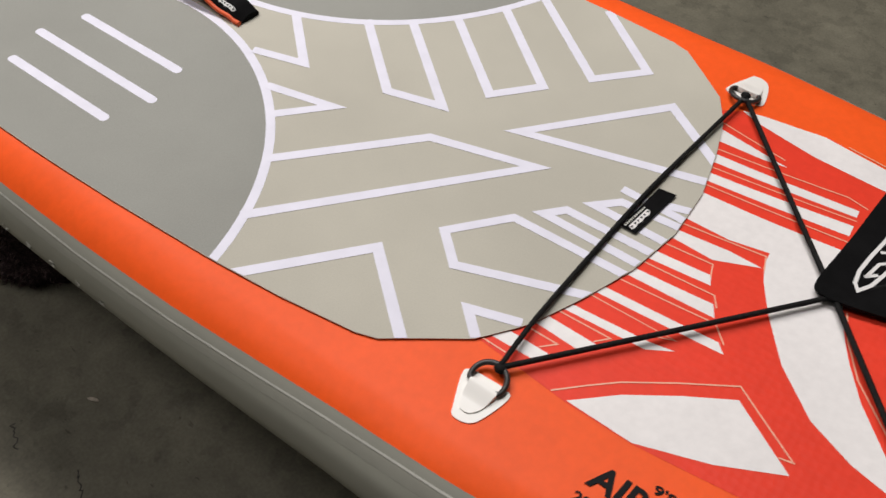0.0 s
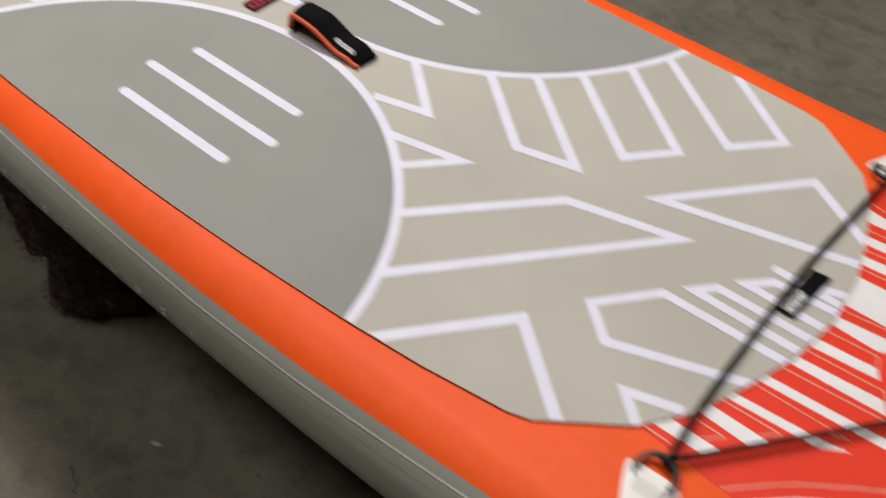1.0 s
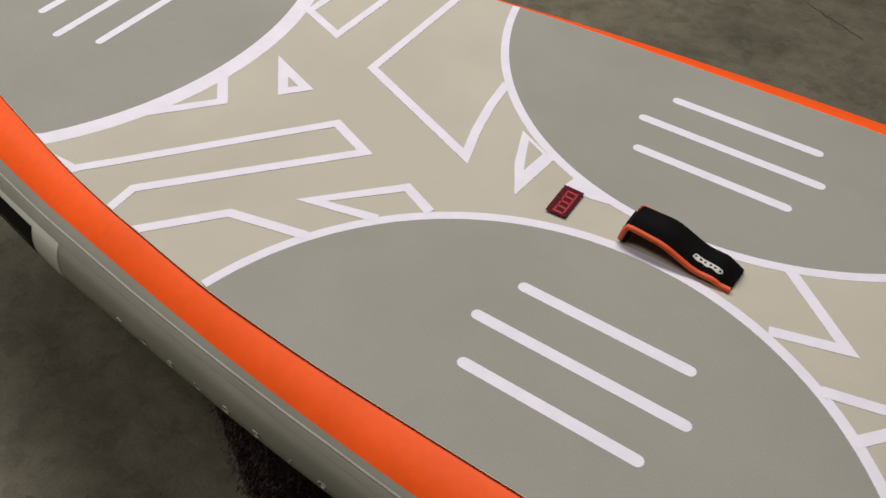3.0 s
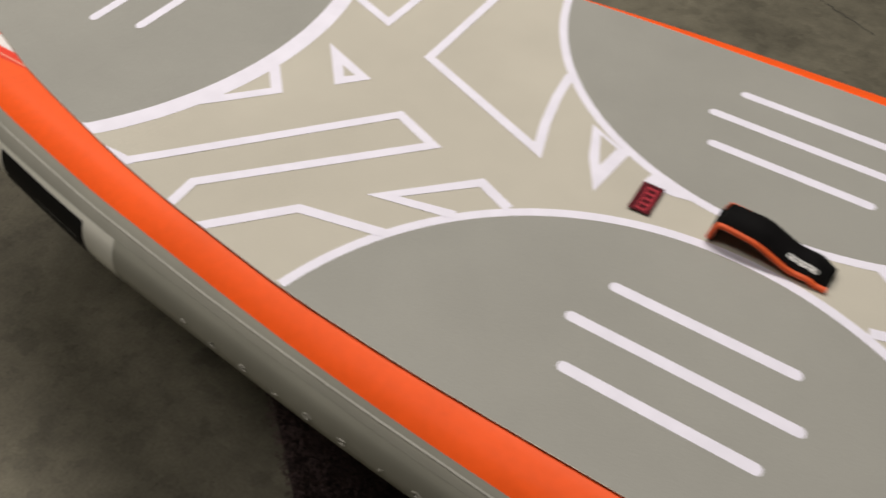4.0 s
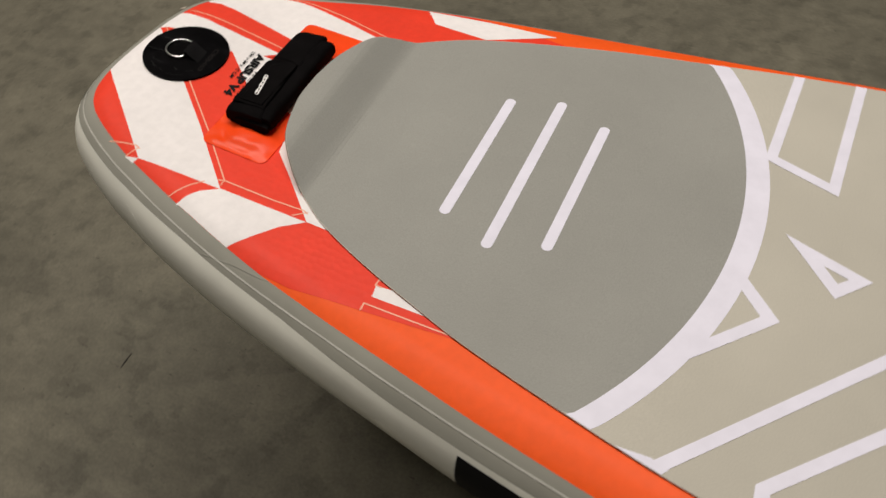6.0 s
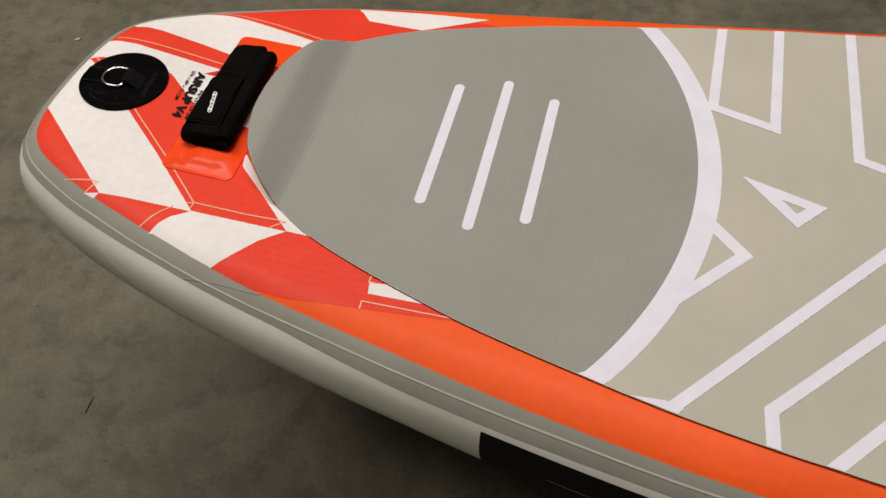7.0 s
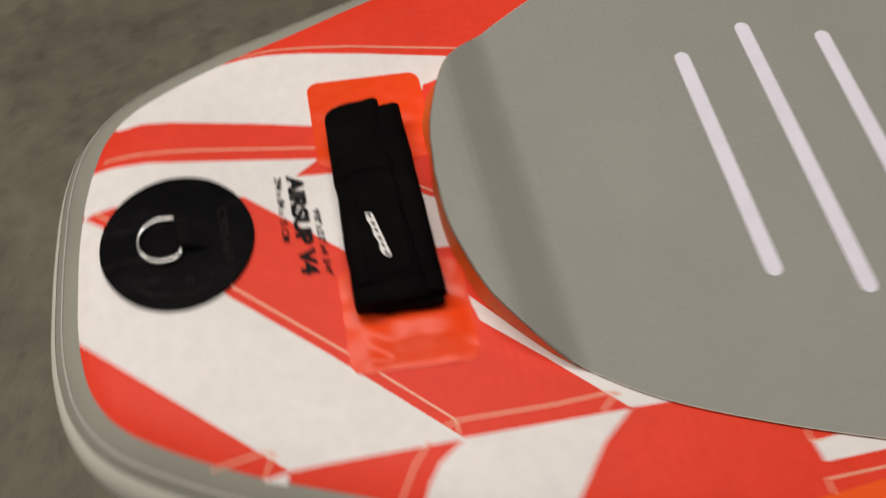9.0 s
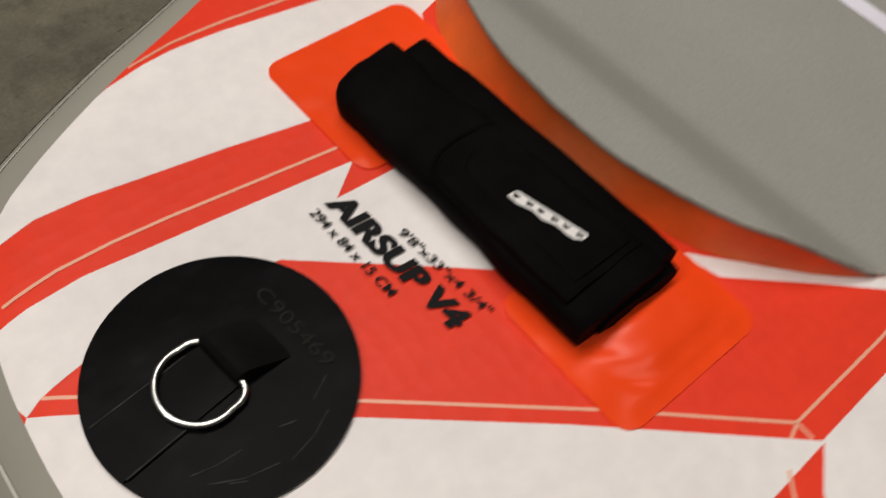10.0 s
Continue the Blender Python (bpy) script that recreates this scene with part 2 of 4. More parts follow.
def rail_bound(x, y=-1.0):
    """Where the deck's print ends and the rail tape begins, in degrees round the rail."""
    near = float(np.interp(x, (-0.2, -0.07, 0.0, 0.07, 0.12, 0.2, 0.3, 0.4, 0.55, 0.64, 0.76, 0.9, 1.1, 1.3, 1.45, 1.6, 1.75, 1.9, 2.0),
                           (67.5, 68.0, 67.0, 65.0, 63.3, 62.6, 61.0, 58.8, 56.6, 55.3, 52.0, 49.8, 48.3, 46.6, 46.8, 49.2, 54.0, 59.0, 61.5)))
    return near + 4.5 * (1 - smooth(-0.12, 0.02, x)) * smooth(0.0, 0.10, y)


def rail_seam(x, y=-1.0):
    return float(np.interp(x, (-0.2, -0.1, 0.0, 0.12, 0.22, 0.3, 0.5, 0.64, 0.76, 1.07, 1.3, 1.45, 1.6, 1.75, 1.9, 2.0), (52.0, 52.0, 50.2, 49.2, 49.0, 47.2, 47.0, 45.5, 42.6, 42.3, 38.0, 36.0, 38.5, 44.0, 50.5, 53.0)))


def rail_low(x, y=-1.0):
    return float(np.interp(x, (-0.2, 0.0, 0.16, 0.24, 0.31, 0.42, 0.55, 0.7, 0.9, 1.1, 1.4, 1.6, 1.77, 1.9, 2.0), (42.0, 43.5, 41.0, 36.0, 32.5, 33.0, 34.5, 33.5, 33.4, 32.0, 25.0, 28.0, 34.0, 38.0, 41.0)))


def rail_bm(d0, d1, steps, keep=lambda x, y: True, proud=0.0):
    bm, n = bmesh.new(), len(OUT)
    grid = []
    for i in range(n):
        row = []
        for s in range(steps + 1):
            e0, e1 = (d(*OUT[i]) if callable(d) else d for d in (d0, d1))
            deg = e0 + (e1 - e0) * s / steps
            a = radians(deg)
            p = rail_point(i, deg) + proud * Vector((-IN[i][0] * math.cos(a), -IN[i][1] * math.cos(a), math.sin(a)))
            row.append(bm.verts.new(p))
        grid.append(row)
    for i in range(n):
        if keep(*OUT[i]) and keep(*OUT[(i + 1) % n]):
            for s in range(steps):
                bm.faces.new((grid[i][s], grid[i][s + 1], grid[(i + 1) % n][s + 1], grid[(i + 1) % n][s]))
    bmesh.ops.delete(bm, geom=[v for v in bm.verts if not v.link_faces], context="VERTS")
    bmesh.ops.recalc_face_normals(bm, faces=bm.faces[:])
    return bm


def flat_bm(top):
    """The deck or the bottom between the rails."""
    bm, n = bmesh.new(), len(OUT)
    m = n // 2
    rows = []
    for i in range(1, m):
        a, b = rail_point(i, 90), rail_point(n - i, 90)
        row = []
        for s in range(13):
            p = a.lerp(b, s / 12)
            p.z = rise(p.x) - SKIN - (0 if top else 2 * rail_r(p.x))
            row.append(bm.verts.new(p))
        rows.append(row)
    for r0, r1 in zip(rows, rows[1:]):
        for s in range(12):
            bm.faces.new((r0[s], r0[s + 1], r1[s + 1], r1[s]))
    bmesh.ops.recalc_face_normals(bm, faces=bm.faces[:])
    return bm


def clipped(poly, axis, value, keep_less):
    out = []
    for i, p in enumerate(poly):
        q = poly[i - 1]
        a, b = q[axis] - value, p[axis] - value
        if not keep_less:
            a, b = -a, -b
        if (a <= 0) != (b <= 0):
            t = a / (a - b)
            out.append(tuple(q[k] + (p[k] - q[k]) * t for k in (0, 1)))
        if b <= 0:
            out.append(p)
    return out


def drape_bm(poly, surface, off, cell=0.02):
    """A thin print cut to a plan outline and laid on a surface."""
    bm, seen = bmesh.new(), {}

    def vert(p):
        key = (round(p[0], 5), round(p[1], 5))
        if key not in seen:
            seen[key] = bm.verts.new((*key, surface(*key) + off))
        return seen[key]

    for tri in geometry.tessellate_polygon([[Vector((x, y, 0)) for x, y in poly]]):
        t = [tuple(poly[k]) for k in tri]
        x0, x1 = min(p[0] for p in t), max(p[0] for p in t)
        for i in range(math.floor(x0 / cell), math.floor(x1 / cell) + 1):
            strip = clipped(clipped(t, 0, i * cell, False), 0, (i + 1) * cell, True)
            if len(strip) < 3:
                continue
            y0, y1 = min(p[1] for p in strip), max(p[1] for p in strip)
            for j in range(math.floor(y0 / cell), math.floor(y1 / cell) + 1):
                c = clipped(clipped(strip, 1, j * cell, False), 1, (j + 1) * cell, True)
                vs = []
                for p in c:
                    v = vert(p)
                    if v not in vs:
                        vs.append(v)
                if len(vs) > 2:
                    try:
                        bm.faces.new(vs)
                    except ValueError:
                        pass
    for f in bm.faces:
        f.normal_update()
        if f.normal.z < 0:
            f.normal_flip()
    return bm


def stroke(points, width, closed=False):
    """The outline of a mitred line."""
    pts = [Vector((x, y)) for x, y in points]
    n, left, right = len(pts), [], []
    for i, p in enumerate(pts):
        a = pts[i - 1] if i or closed else None
        b = pts[(i + 1) % n] if i < n - 1 or closed else None
        da = (p - a).normalized() if a is not None else (b - p).normalized()
        db = (b - p).normalized() if b is not None else da
        na, nb = Vector((-da.y, da.x)), Vector((-db.y, db.x))
        m = (na + nb).normalized()
        k = width / 2 / max(m.dot(na), 0.34)
        left.append(tuple(p + m * k))
        right.append(tuple(p - m * k))
    return left, right


def clip_convex(poly, hull):
    """The part of a convex outline that lies within another, both anticlockwise or not."""
    area = sum(hull[i - 1][0] * hull[i][1] - hull[i][0] * hull[i - 1][1] for i in range(len(hull)))
    out = list(poly)
    for i in range(len(hull)):
        a, b = hull[i - 1], hull[i]
        if abs(a[0] - b[0]) + abs(a[1] - b[1]) < 1e-6 or not out:
            continue

        def dist(p):
            return ((b[0] - a[0]) * (p[1] - a[1]) - (b[1] - a[1]) * (p[0] - a[0])) * (1 if area > 0 else -1)

        kept = []
        for k, p in enumerate(out):
            q = out[k - 1]
            dp, dq = dist(p), dist(q)
            if (dp >= 0) != (dq >= 0):
                t = dq / (dq - dp)
                kept.append((q[0] + (p[0] - q[0]) * t, q[1] + (p[1] - q[1]) * t))
            if dp >= 0:
                kept.append(p)
        out = kept
    return out


def print_part(name, poly, mat, parent, surface, off, label="", cell=0.02):
    return part(name, drape_bm(poly, surface, off, cell), mat, parent, label)


def line_part(name, points, width, mat, parent, surface, off, closed=False, limit=None, cell=0.02):
    left, right = stroke(points, width, closed)
    n = len(points)
    bm = bmesh.new()
    for i in range(n if closed else n - 1):
        quad = [left[i], left[(i + 1) % n], right[(i + 1) % n], right[i]]
        if limit:
            quad = clip_convex(quad, limit)
            if len(quad) < 3:
                continue
        piece = drape_bm(quad, surface, off, cell)
        me = bpy.data.meshes.new("piece")
        piece.to_mesh(me)
        piece.free()
        bm.from_mesh(me)
        bpy.data.meshes.remove(me)
    bmesh.ops.remove_doubles(bm, verts=bm.verts[:], dist=1e-5)
    return part(name, bm, mat, parent)


def text_part(name, body, x, y, size, turn, mat, parent, surface, off, width=None, shear=0.0, bold=0.0):
    """Raised lettering on the deck; turn is the reading direction in degrees."""
    cu = bpy.data.curves.new("lettering", "FONT")
    cu.body, cu.size, cu.extrude, cu.shear, cu.offset = body, 1.0, 0.0, shear, bold
    tmp = new("lettering", cu)
    me = bpy.data.meshes.new_from_object(tmp)
    bpy.data.objects.remove(tmp)
    bm = bmesh.new()
    bm.from_mesh(me)
    bpy.data.meshes.remove(me)
    xs = [v.co.x for v in bm.verts]
    ys = [v.co.y for v in bm.verts]
    kx = width / (max(xs) - min(xs)) if width else size / 0.7
    ky = size / (max(ys) - min(ys))
    c, s = math.cos(radians(turn)), math.sin(radians(turn))
    for v in bm.verts:
        a, b = (v.co.x - min(xs)) * kx, (v.co.y - min(ys)) * ky
        px, py = x + a * c - b * s, y + a * s + b * c
        v.co = (px, py, surface(px, py) + off)
    return part(name, bm, mat, parent)


def marked(ob, dark, first):
    """Gives the faces from the given one on a second material."""
    ob.data.materials.append(dark)
    for p in ob.data.polygons[first:]:
        p.material_index = 1
    return ob


def drawn_logo(x, y, length, height, turn, mat, dark, parent, surface, off, cell, links, open_=0.42):
    """A chain of slanted white links with dark openings, in place of a maker's mark."""
    c, s = math.cos(radians(turn)), math.sin(radians(turn))

    def at(a, b):
        a = a * length / 2 + 0.30 * b * height / 2
        return (x + a * c - b * height / 2 * s, y + a * s + b * height / 2 * c)

    step = 2 / links
    bodies, holes = [], []
    for k in range(links):
        a, last = -1 + k * step, k == links - 1
        d0, d1 = (0.62, 1.0) if k % 2 == 0 else (1.0, 0.62)
        right = [(a + 0.75 * step, 0.95), (a + 0.98 * step, 0.45), (a + 0.95 * step, -0.30), (a + 0.55 * step, -0.95), (a, -d0)] if last else [(a + step, 0.95), (a + step, -d1), (a, -d0)]
        left = [(a + 0.05 * step, 0.30), (a + 0.12 * step, 0.85), (a + 0.35 * step, 1.0)] if k == 0 else [(a, 0.95)]
        bodies.append(right + left)
        w = open_ * step
        m = a + (0.50 if k % 2 else 0.44) * step
        holes.append([(m - 0.55 * w, 0.42), (m + 0.50 * w, 0.36), (m + 0.62 * w, -0.05), (m - 0.10 * w, -0.42)] if k % 2 else [(m - 0.50 * w, 0.40), (m + 0.62 * w, 0.30), (m + 0.20 * w, -0.38), (m - 0.32 * w, -0.20)])
    bm, first = bmesh.new(), 0
    for k, shape in enumerate(bodies + holes):
        if k == links:
            first = len(bm.faces)
        piece = drape_bm([at(*p) for p in shape], surface, off + (0.0003 if k >= links else 0.0), cell)
        me = bpy.data.meshes.new("piece")
        piece.to_mesh(me)
        piece.free()
        bm.from_mesh(me)
        bpy.data.meshes.remove(me)
    return marked(part("logo", bm, mat, parent, "white outlined maker's mark"), dark, first)


board = tagged(new("paddle_board"), "orange, grey and white inflatable paddle board lying on a carpeted stand", "paddle board")
part("deck", flat_bm(True), ORANGE, board, "orange vinyl deck")
part("bottom", flat_bm(False), SIDE, board)
part("deck_edge", rail_bm(90, rail_bound, 8), ORANGE, board, "orange rounded deck edge")
tape = part("rail_tape", rail_bm(rail_bound, rail_low, 5, proud=0.00012), TAPE, board, "grey rail tape")
part("seam", rail_bm(lambda x, y: rail_seam(x) + 0.9, lambda x, y: rail_seam(x) - 0.9, 3, proud=0.0006), TAPE_EDGE, tape, "raised seam of the rail tape, its highlight put into the pale colour")
part("sidewall", rail_bm(rail_low, -90, 18), SIDE, board, "grey vinyl sidewall")
part("tail_sidewall", rail_bm(lambda x, y: rail_low(x) - 0.5, -78, 16, lambda x, y: x < 0.632, 0.0005), SIDE_WHITE, board, "off-white sidewall round the tail")
for side in (-1, 1):
    part("sidewall_panel", rail_bm(27.3, -60, 10, lambda x, y: 0.392 < x < 0.575 and y * side > 0, 0.0010), BLACK_PRINT, board, "black printed panel on the sidewall")


def rail_smooth(x, deg, side):
    """A place on the rail's skin, smooth along the board."""
    n = len(OUT) // 2
    ids = range(1, n) if side < 0 else range(len(OUT) - 1, n, -1)
    pts = [rail_point(i, deg) for i in ids]
    xs = [p.x for p in pts]
    return Vector((x, float(np.interp(x, xs, [p.y for p in pts])) + side * 0.0004, float(np.interp(x, xs, [p.z for p in pts]))))


def rail_place(x, deg, side=-1, proud=0.001):
    i = min(range(len(OUT)), key=lambda j: abs(OUT[j][0] - x) + (9 if (OUT[j][1] - centre(OUT[j][0])) * side < 0 else 0))
    a = radians(deg)
    return rail_point(i, deg) + proud * Vector((-IN[i][0] * math.cos(a), -IN[i][1] * math.cos(a), math.sin(a)))


for side in (-1, 1):
    for k in range(17):
        x, corners = 0.745 + 0.0467 * k, (4, 3, 5, 4, 6)[k % 5]
        loop = []
        for j in range(corners):
            a = 2 * math.pi * j / corners + 0.5 + 0.7 * k
            loop.append(rail_smooth(x + 0.0052 * math.cos(a), 0.5 + 4.2 * math.sin(a), side))
        part("sidewall_mark", tube_bm(loop if k % 3 else loop[:-1], 0.0009, 6, bool(k % 3)), MARK, board)
part("panel_line", tube_bm([rail_smooth(0.470 + 0.0085 * k, 3.0, -1) + Vector((0, -0.0008, 0)) for k in range(11)], 0.0004, 6), FAINT_LINE, board, "faint pale line across the black panel")
part("tape_joint", tube_bm(spline([rail_place(x, d, proud=0.0002) for x, d in ((0.036, 43), (0.060, 50), (0.085, 56), (0.108, 60), (0.125, 63))], 6), 0.0005, 6), TAPE, tape, "overlapping end of the rail tape")
for way in (((-0.095, 27), (-0.08, 20), (-0.068, 13), (-0.045, 8)), ((0.305, 4), (0.322, -4), (0.345, -14), (0.352, -20)), ((0.325, 8), (0.335, 0), (0.340, -6))):
    part("sidewall_crease", tube_bm(spline([rail_place(x, d, proud=0.0002) for x, d in way], 6), 0.0004, 6), SIDE_WHITE, board)


def rim(d, x0, x1, side):
    """The line a few degrees above the rail tape, from x0 to x1 on one side."""
    pts = [(OUT[i] + IN[i] * rail_r(OUT[i][0]) * (1 - math.cos(radians(rail_bound(*OUT[i]) + d)))) for i in range(len(OUT))]
    pts = [(float(p[0]), float(p[1])) for p in pts if (p[1] - centre(p[0])) * side >= -1e-6 and x0 <= p[0] <= x1]
    return sorted(pts)


RIM = 0.1
# ---- tail print ----
tail_red = rim(RIM, -1, 0.126, -1)[::-1] + rim(RIM, -1, 0.126, 1)[1:] + [(0.36, 0.25), (0.30, 0.15), (0.2, 0.0), (0.30, -0.15), (0.36, -0.247), (0.25, -0.2595), (0.165, -0.267)]
tail_print = print_part("tail_print", tail_red, RED, board, deck_z, 0.0003, "red printed tail graphic", 0.007)
near_rim, far_rim = rim(RIM, -1, 0.4, -1), rim(RIM, -1, 0.4, 1)
end_rim = sorted(near_rim + far_rim, key=lambda p: p[1])


def between(points, x0, x1):
    return [p for p in points if x0 < p[0] < x1]


def along_end(y0, y1):
    """The rim round the tail's end between two y, from y0 on."""
    run = [p for p in end_rim if min(y0, y1) < p[1] < max(y0, y1) and p[0] < -0.10]
    return run if y0 < y1 else run[::-1]


def white_shapes(shapes, parent, lift, cell):
    for shape in shapes:
        print_part("white_shape", shape, WHITE, parent, deck_z, lift, "white printed shape", cell)


TAIL_WHITE = [
    [(-0.245, 0.029), (-0.226, 0.015), (-0.139, -0.053), (-0.071, -0.109), (0.016, -0.1855), (-0.103, -0.1885), (-0.2425, -0.0765)] + along_end(-0.0765, 0.029),
    along_end(0.031, 0.0705) + [(-0.223, 0.072), (-0.197, 0.073), (-0.171, 0.070), (-0.144, 0.067), (-0.062, 0.057), (-0.082, 0.043), (-0.046, 0.041), (-0.012, 0.028), (0.022, 0.008),
     (0.046, 0.003), (0.046, -0.038), (-0.042, -0.036), (-0.082, -0.003), (-0.123, 0.030), (-0.17, 0.037), (-0.214, 0.036), (-0.237, 0.032), (-0.245, 0.029)],
    along_end(0.109, 0.166) + [(-0.137, 0.1675), (-0.115, 0.1705), (-0.098, 0.171), (-0.067, 0.1685), (-0.012, 0.160), (0.060, 0.146), (0.070, 0.128), (0.043, 0.1225), (0.032, 0.119), (0.02, 0.09), (-0.064, 0.090),
     (-0.109, 0.099), (-0.151, 0.106), (-0.177, 0.1105), (-0.201, 0.112), (-0.218, 0.109)],
    [(0.065, 0.246), (0.160, 0.259), (0.256, 0.2675), (0.170, 0.2175), (0.091, 0.2175)],
]
TAIL_WHITE_NEAR = [
    [(0.016, -0.1845), (0.132, -0.1825), (0.108, -0.203), (0.085, -0.234), (0.0695, -0.251)] + between(near_rim, -0.019, 0.069)[::-1] + [(-0.0195, -0.226), (-0.013, -0.212), (-0.004, -0.199)],
    [(0.034, -0.078), (0.041, -0.1015), (0.080, -0.135), (0.132, -0.182), (0.160, -0.182), (0.150, -0.170), (0.105, -0.146), (0.070, -0.117)],
    [(0.247, -0.2245), (0.272, -0.2215), (0.318, -0.236), (0.250, -0.239)],
    [(-0.1235, -0.1915), (-0.103, -0.1885), (-0.107, -0.1965)],
]
white_shapes(TAIL_WHITE + TAIL_WHITE_NEAR, tail_print, 0.0005, 0.007)
TAIL_LINES = [
    [(-0.2365, 0.032), (-0.223, 0.022), (-0.136, -0.046), (-0.055, -0.113), (0.012, -0.172), (0.080, -0.1715), (0.120, -0.169), (0.127, -0.1715)], [(0.012, -0.172), (0.012, -0.181)], [(0.012, -0.172), (0.004, -0.175)],
    [(0.112, -0.1815), (0.126, -0.169)], [(-0.231, 0.079), (-0.205, 0.082), (-0.179, 0.0815), (-0.151, 0.079), (-0.063, 0.068), (0.0, 0.028), (0.024, 0.013)], [(-0.034, -0.2205), (-0.020, -0.197), (-0.008, -0.183)],
    [(-0.157, -0.179), (-0.119, -0.1735), (-0.110, -0.176)], [(-0.113, -0.176), (-0.1215, -0.191)], [(0.248, -0.260), (0.247, -0.250), (0.355, -0.2455)], [(0.246, -0.2105), (0.246, -0.224), (0.254, -0.224)],
    [(-0.121, 0.174), (-0.095, 0.176), (-0.060, 0.174), (-0.027, 0.1705), (0.072, 0.153)],
]
for pts in TAIL_LINES:
    line_part("thin_line", pts, 0.0016, PEACH, tail_print, deck_z, 0.0007, cell=0.007)

# ---- nose print ----
nose_red = [(1.8560, -0.1980), (1.8890, -0.2360), (1.9970, -0.2440), (2.0690, -0.2440), (2.1680, -0.2330), (2.2990, -0.1980), (2.3990, -0.1380), (2.4500, 0.0020), (2.4000, 0.1410), (2.3010, 0.2000), (2.2010, 0.2350), (2.1390, 0.2570), (2.0640, 0.2750), (1.9550, 0.2560), (1.9260, 0.2380), (1.8590, 0.1000)]
nose_print = print_part("nose_print", nose_red, RED, board, deck_z, 0.0003, "red printed nose graphic")
NOSE_WHITE = [
    [(1.9970, -0.2420), (2.0360, -0.2040), (2.0830, -0.1700), (2.1290, -0.1410), (2.1980, -0.1870), (2.1380, -0.2180), (2.0690, -0.2430)],
    [(1.9210, 0.2120), (2.0410, 0.1930), (2.0110, 0.1880), (1.9290, 0.1840)],
    [(1.9380, 0.1600), (2.1350, 0.1740), (2.1360, 0.1620), (1.9420, 0.1450)],
    [(1.9490, 0.1250), (2.1380, 0.1470), (2.1390, 0.1290), (1.9510, 0.1110)],
    [(1.9530, 0.2570), (1.9820, 0.2640), (2.0570, 0.2740), (2.1390, 0.2600), (2.1550, 0.2550), (2.1660, 0.2210), (2.1500, 0.2230), (2.0590, 0.2310), (1.9780, 0.2470)],
    [(1.9540, 0.0910), (2.0610, 0.0970), (2.1420, 0.1040), (2.1850, 0.1050), (2.1640, 0.0400), (2.1740, 0.0120), (2.1860, -0.0140), (2.1990, -0.0380), (2.2230, -0.0750), (2.2650, -0.1230), (2.2890, -0.1450), (2.2770, -0.1540), (2.2380, -0.1440), (2.1920, -0.1220), (2.1460, -0.0790), (2.1110, -0.0290), (2.0890, 0.0100), (2.0800, 0.0330), (2.0780, 0.0520), (2.0340, 0.0430), (1.9610, 0.0430)],
]
white_shapes(NOSE_WHITE, nose_print, 0.0006, 0.02)
NOSE_STRIPES = [
    [(1.8780, -0.2090), (1.9600, -0.2080), (1.9470, -0.2230), (1.8710, -0.2260)],
    [(1.8980, -0.1690), (1.9920, -0.1690), (1.9780, -0.1860), (1.8920, -0.1830)],
    [(1.9090, -0.1440), (2.0290, -0.1330), (2.0540, -0.1280), (2.0290, -0.1440), (1.9060, -0.1540)],
    [(1.9250, -0.1020), (2.0280, -0.0950), (2.0840, -0.0910), (2.0950, -0.1020), (2.0470, -0.1050), (1.9210, -0.1140)],
    [(1.9370, -0.0600), (2.0590, -0.0500), (2.0680, -0.0660), (1.9330, -0.0720)],
    [(1.9490, -0.0240), (2.0400, -0.0160), (2.0460, -0.0290), (1.9450, -0.0390)],
    [(1.9610, 0.0190), (2.0410, 0.0280), (2.0800, 0.0270), (2.0320, 0.0050), (1.9550, 0.0080)],
]
white_shapes(NOSE_STRIPES, nose_print, 0.0006, 0.02)
NOSE_LINES = [
    [(1.9250, 0.2230), (2.0340, 0.2030)],
    [(1.9420, 0.1690), (2.1170, 0.1880), (2.1420, 0.1820)],
    [(1.9530, 0.1360), (2.1380, 0.1560)],
    [(1.9610, 0.1050), (2.1410, 0.1190)],
    [(1.9700, 0.0320), (2.0770, 0.0450), (2.0830, 0.0250)],
    [(1.9620, -0.0070), (2.0350, -0.0010), (2.0410, -0.0190)],
    [(1.9510, -0.0450), (2.0550, -0.0390), (2.0640, -0.0530)],
    [(1.9380, -0.0830), (2.0720, -0.0720), (2.0900, -0.0910)],
    [(1.9240, -0.1190), (2.0490, -0.1160), (2.0250, -0.1260)],
    [(1.9130, -0.1580), (1.9950, -0.1540), (1.9830, -0.1680)],
    [(1.8950, -0.1940), (1.9560, -0.1930), (1.9430, -0.2070)],
    [(1.8770, -0.2330), (1.9200, -0.2330)],
    [(1.9790, -0.2420), (2.0050, -0.2150), (2.0290, -0.1920), (2.0740, -0.1590), (2.1240, -0.1260), (2.1960, -0.1730), (2.1830, -0.1760)],
    [(2.0870, 0.2730), (2.1370, 0.2650)],
    [(2.1750, 0.0220), (2.1880, -0.0120), (2.2120, -0.0520), (2.2580, -0.1000)],
]
for pts in NOSE_LINES:
    line_part("thin_line", pts, 0.0016, PEACH, nose_print, deck_z, 0.0009, cell=0.02)

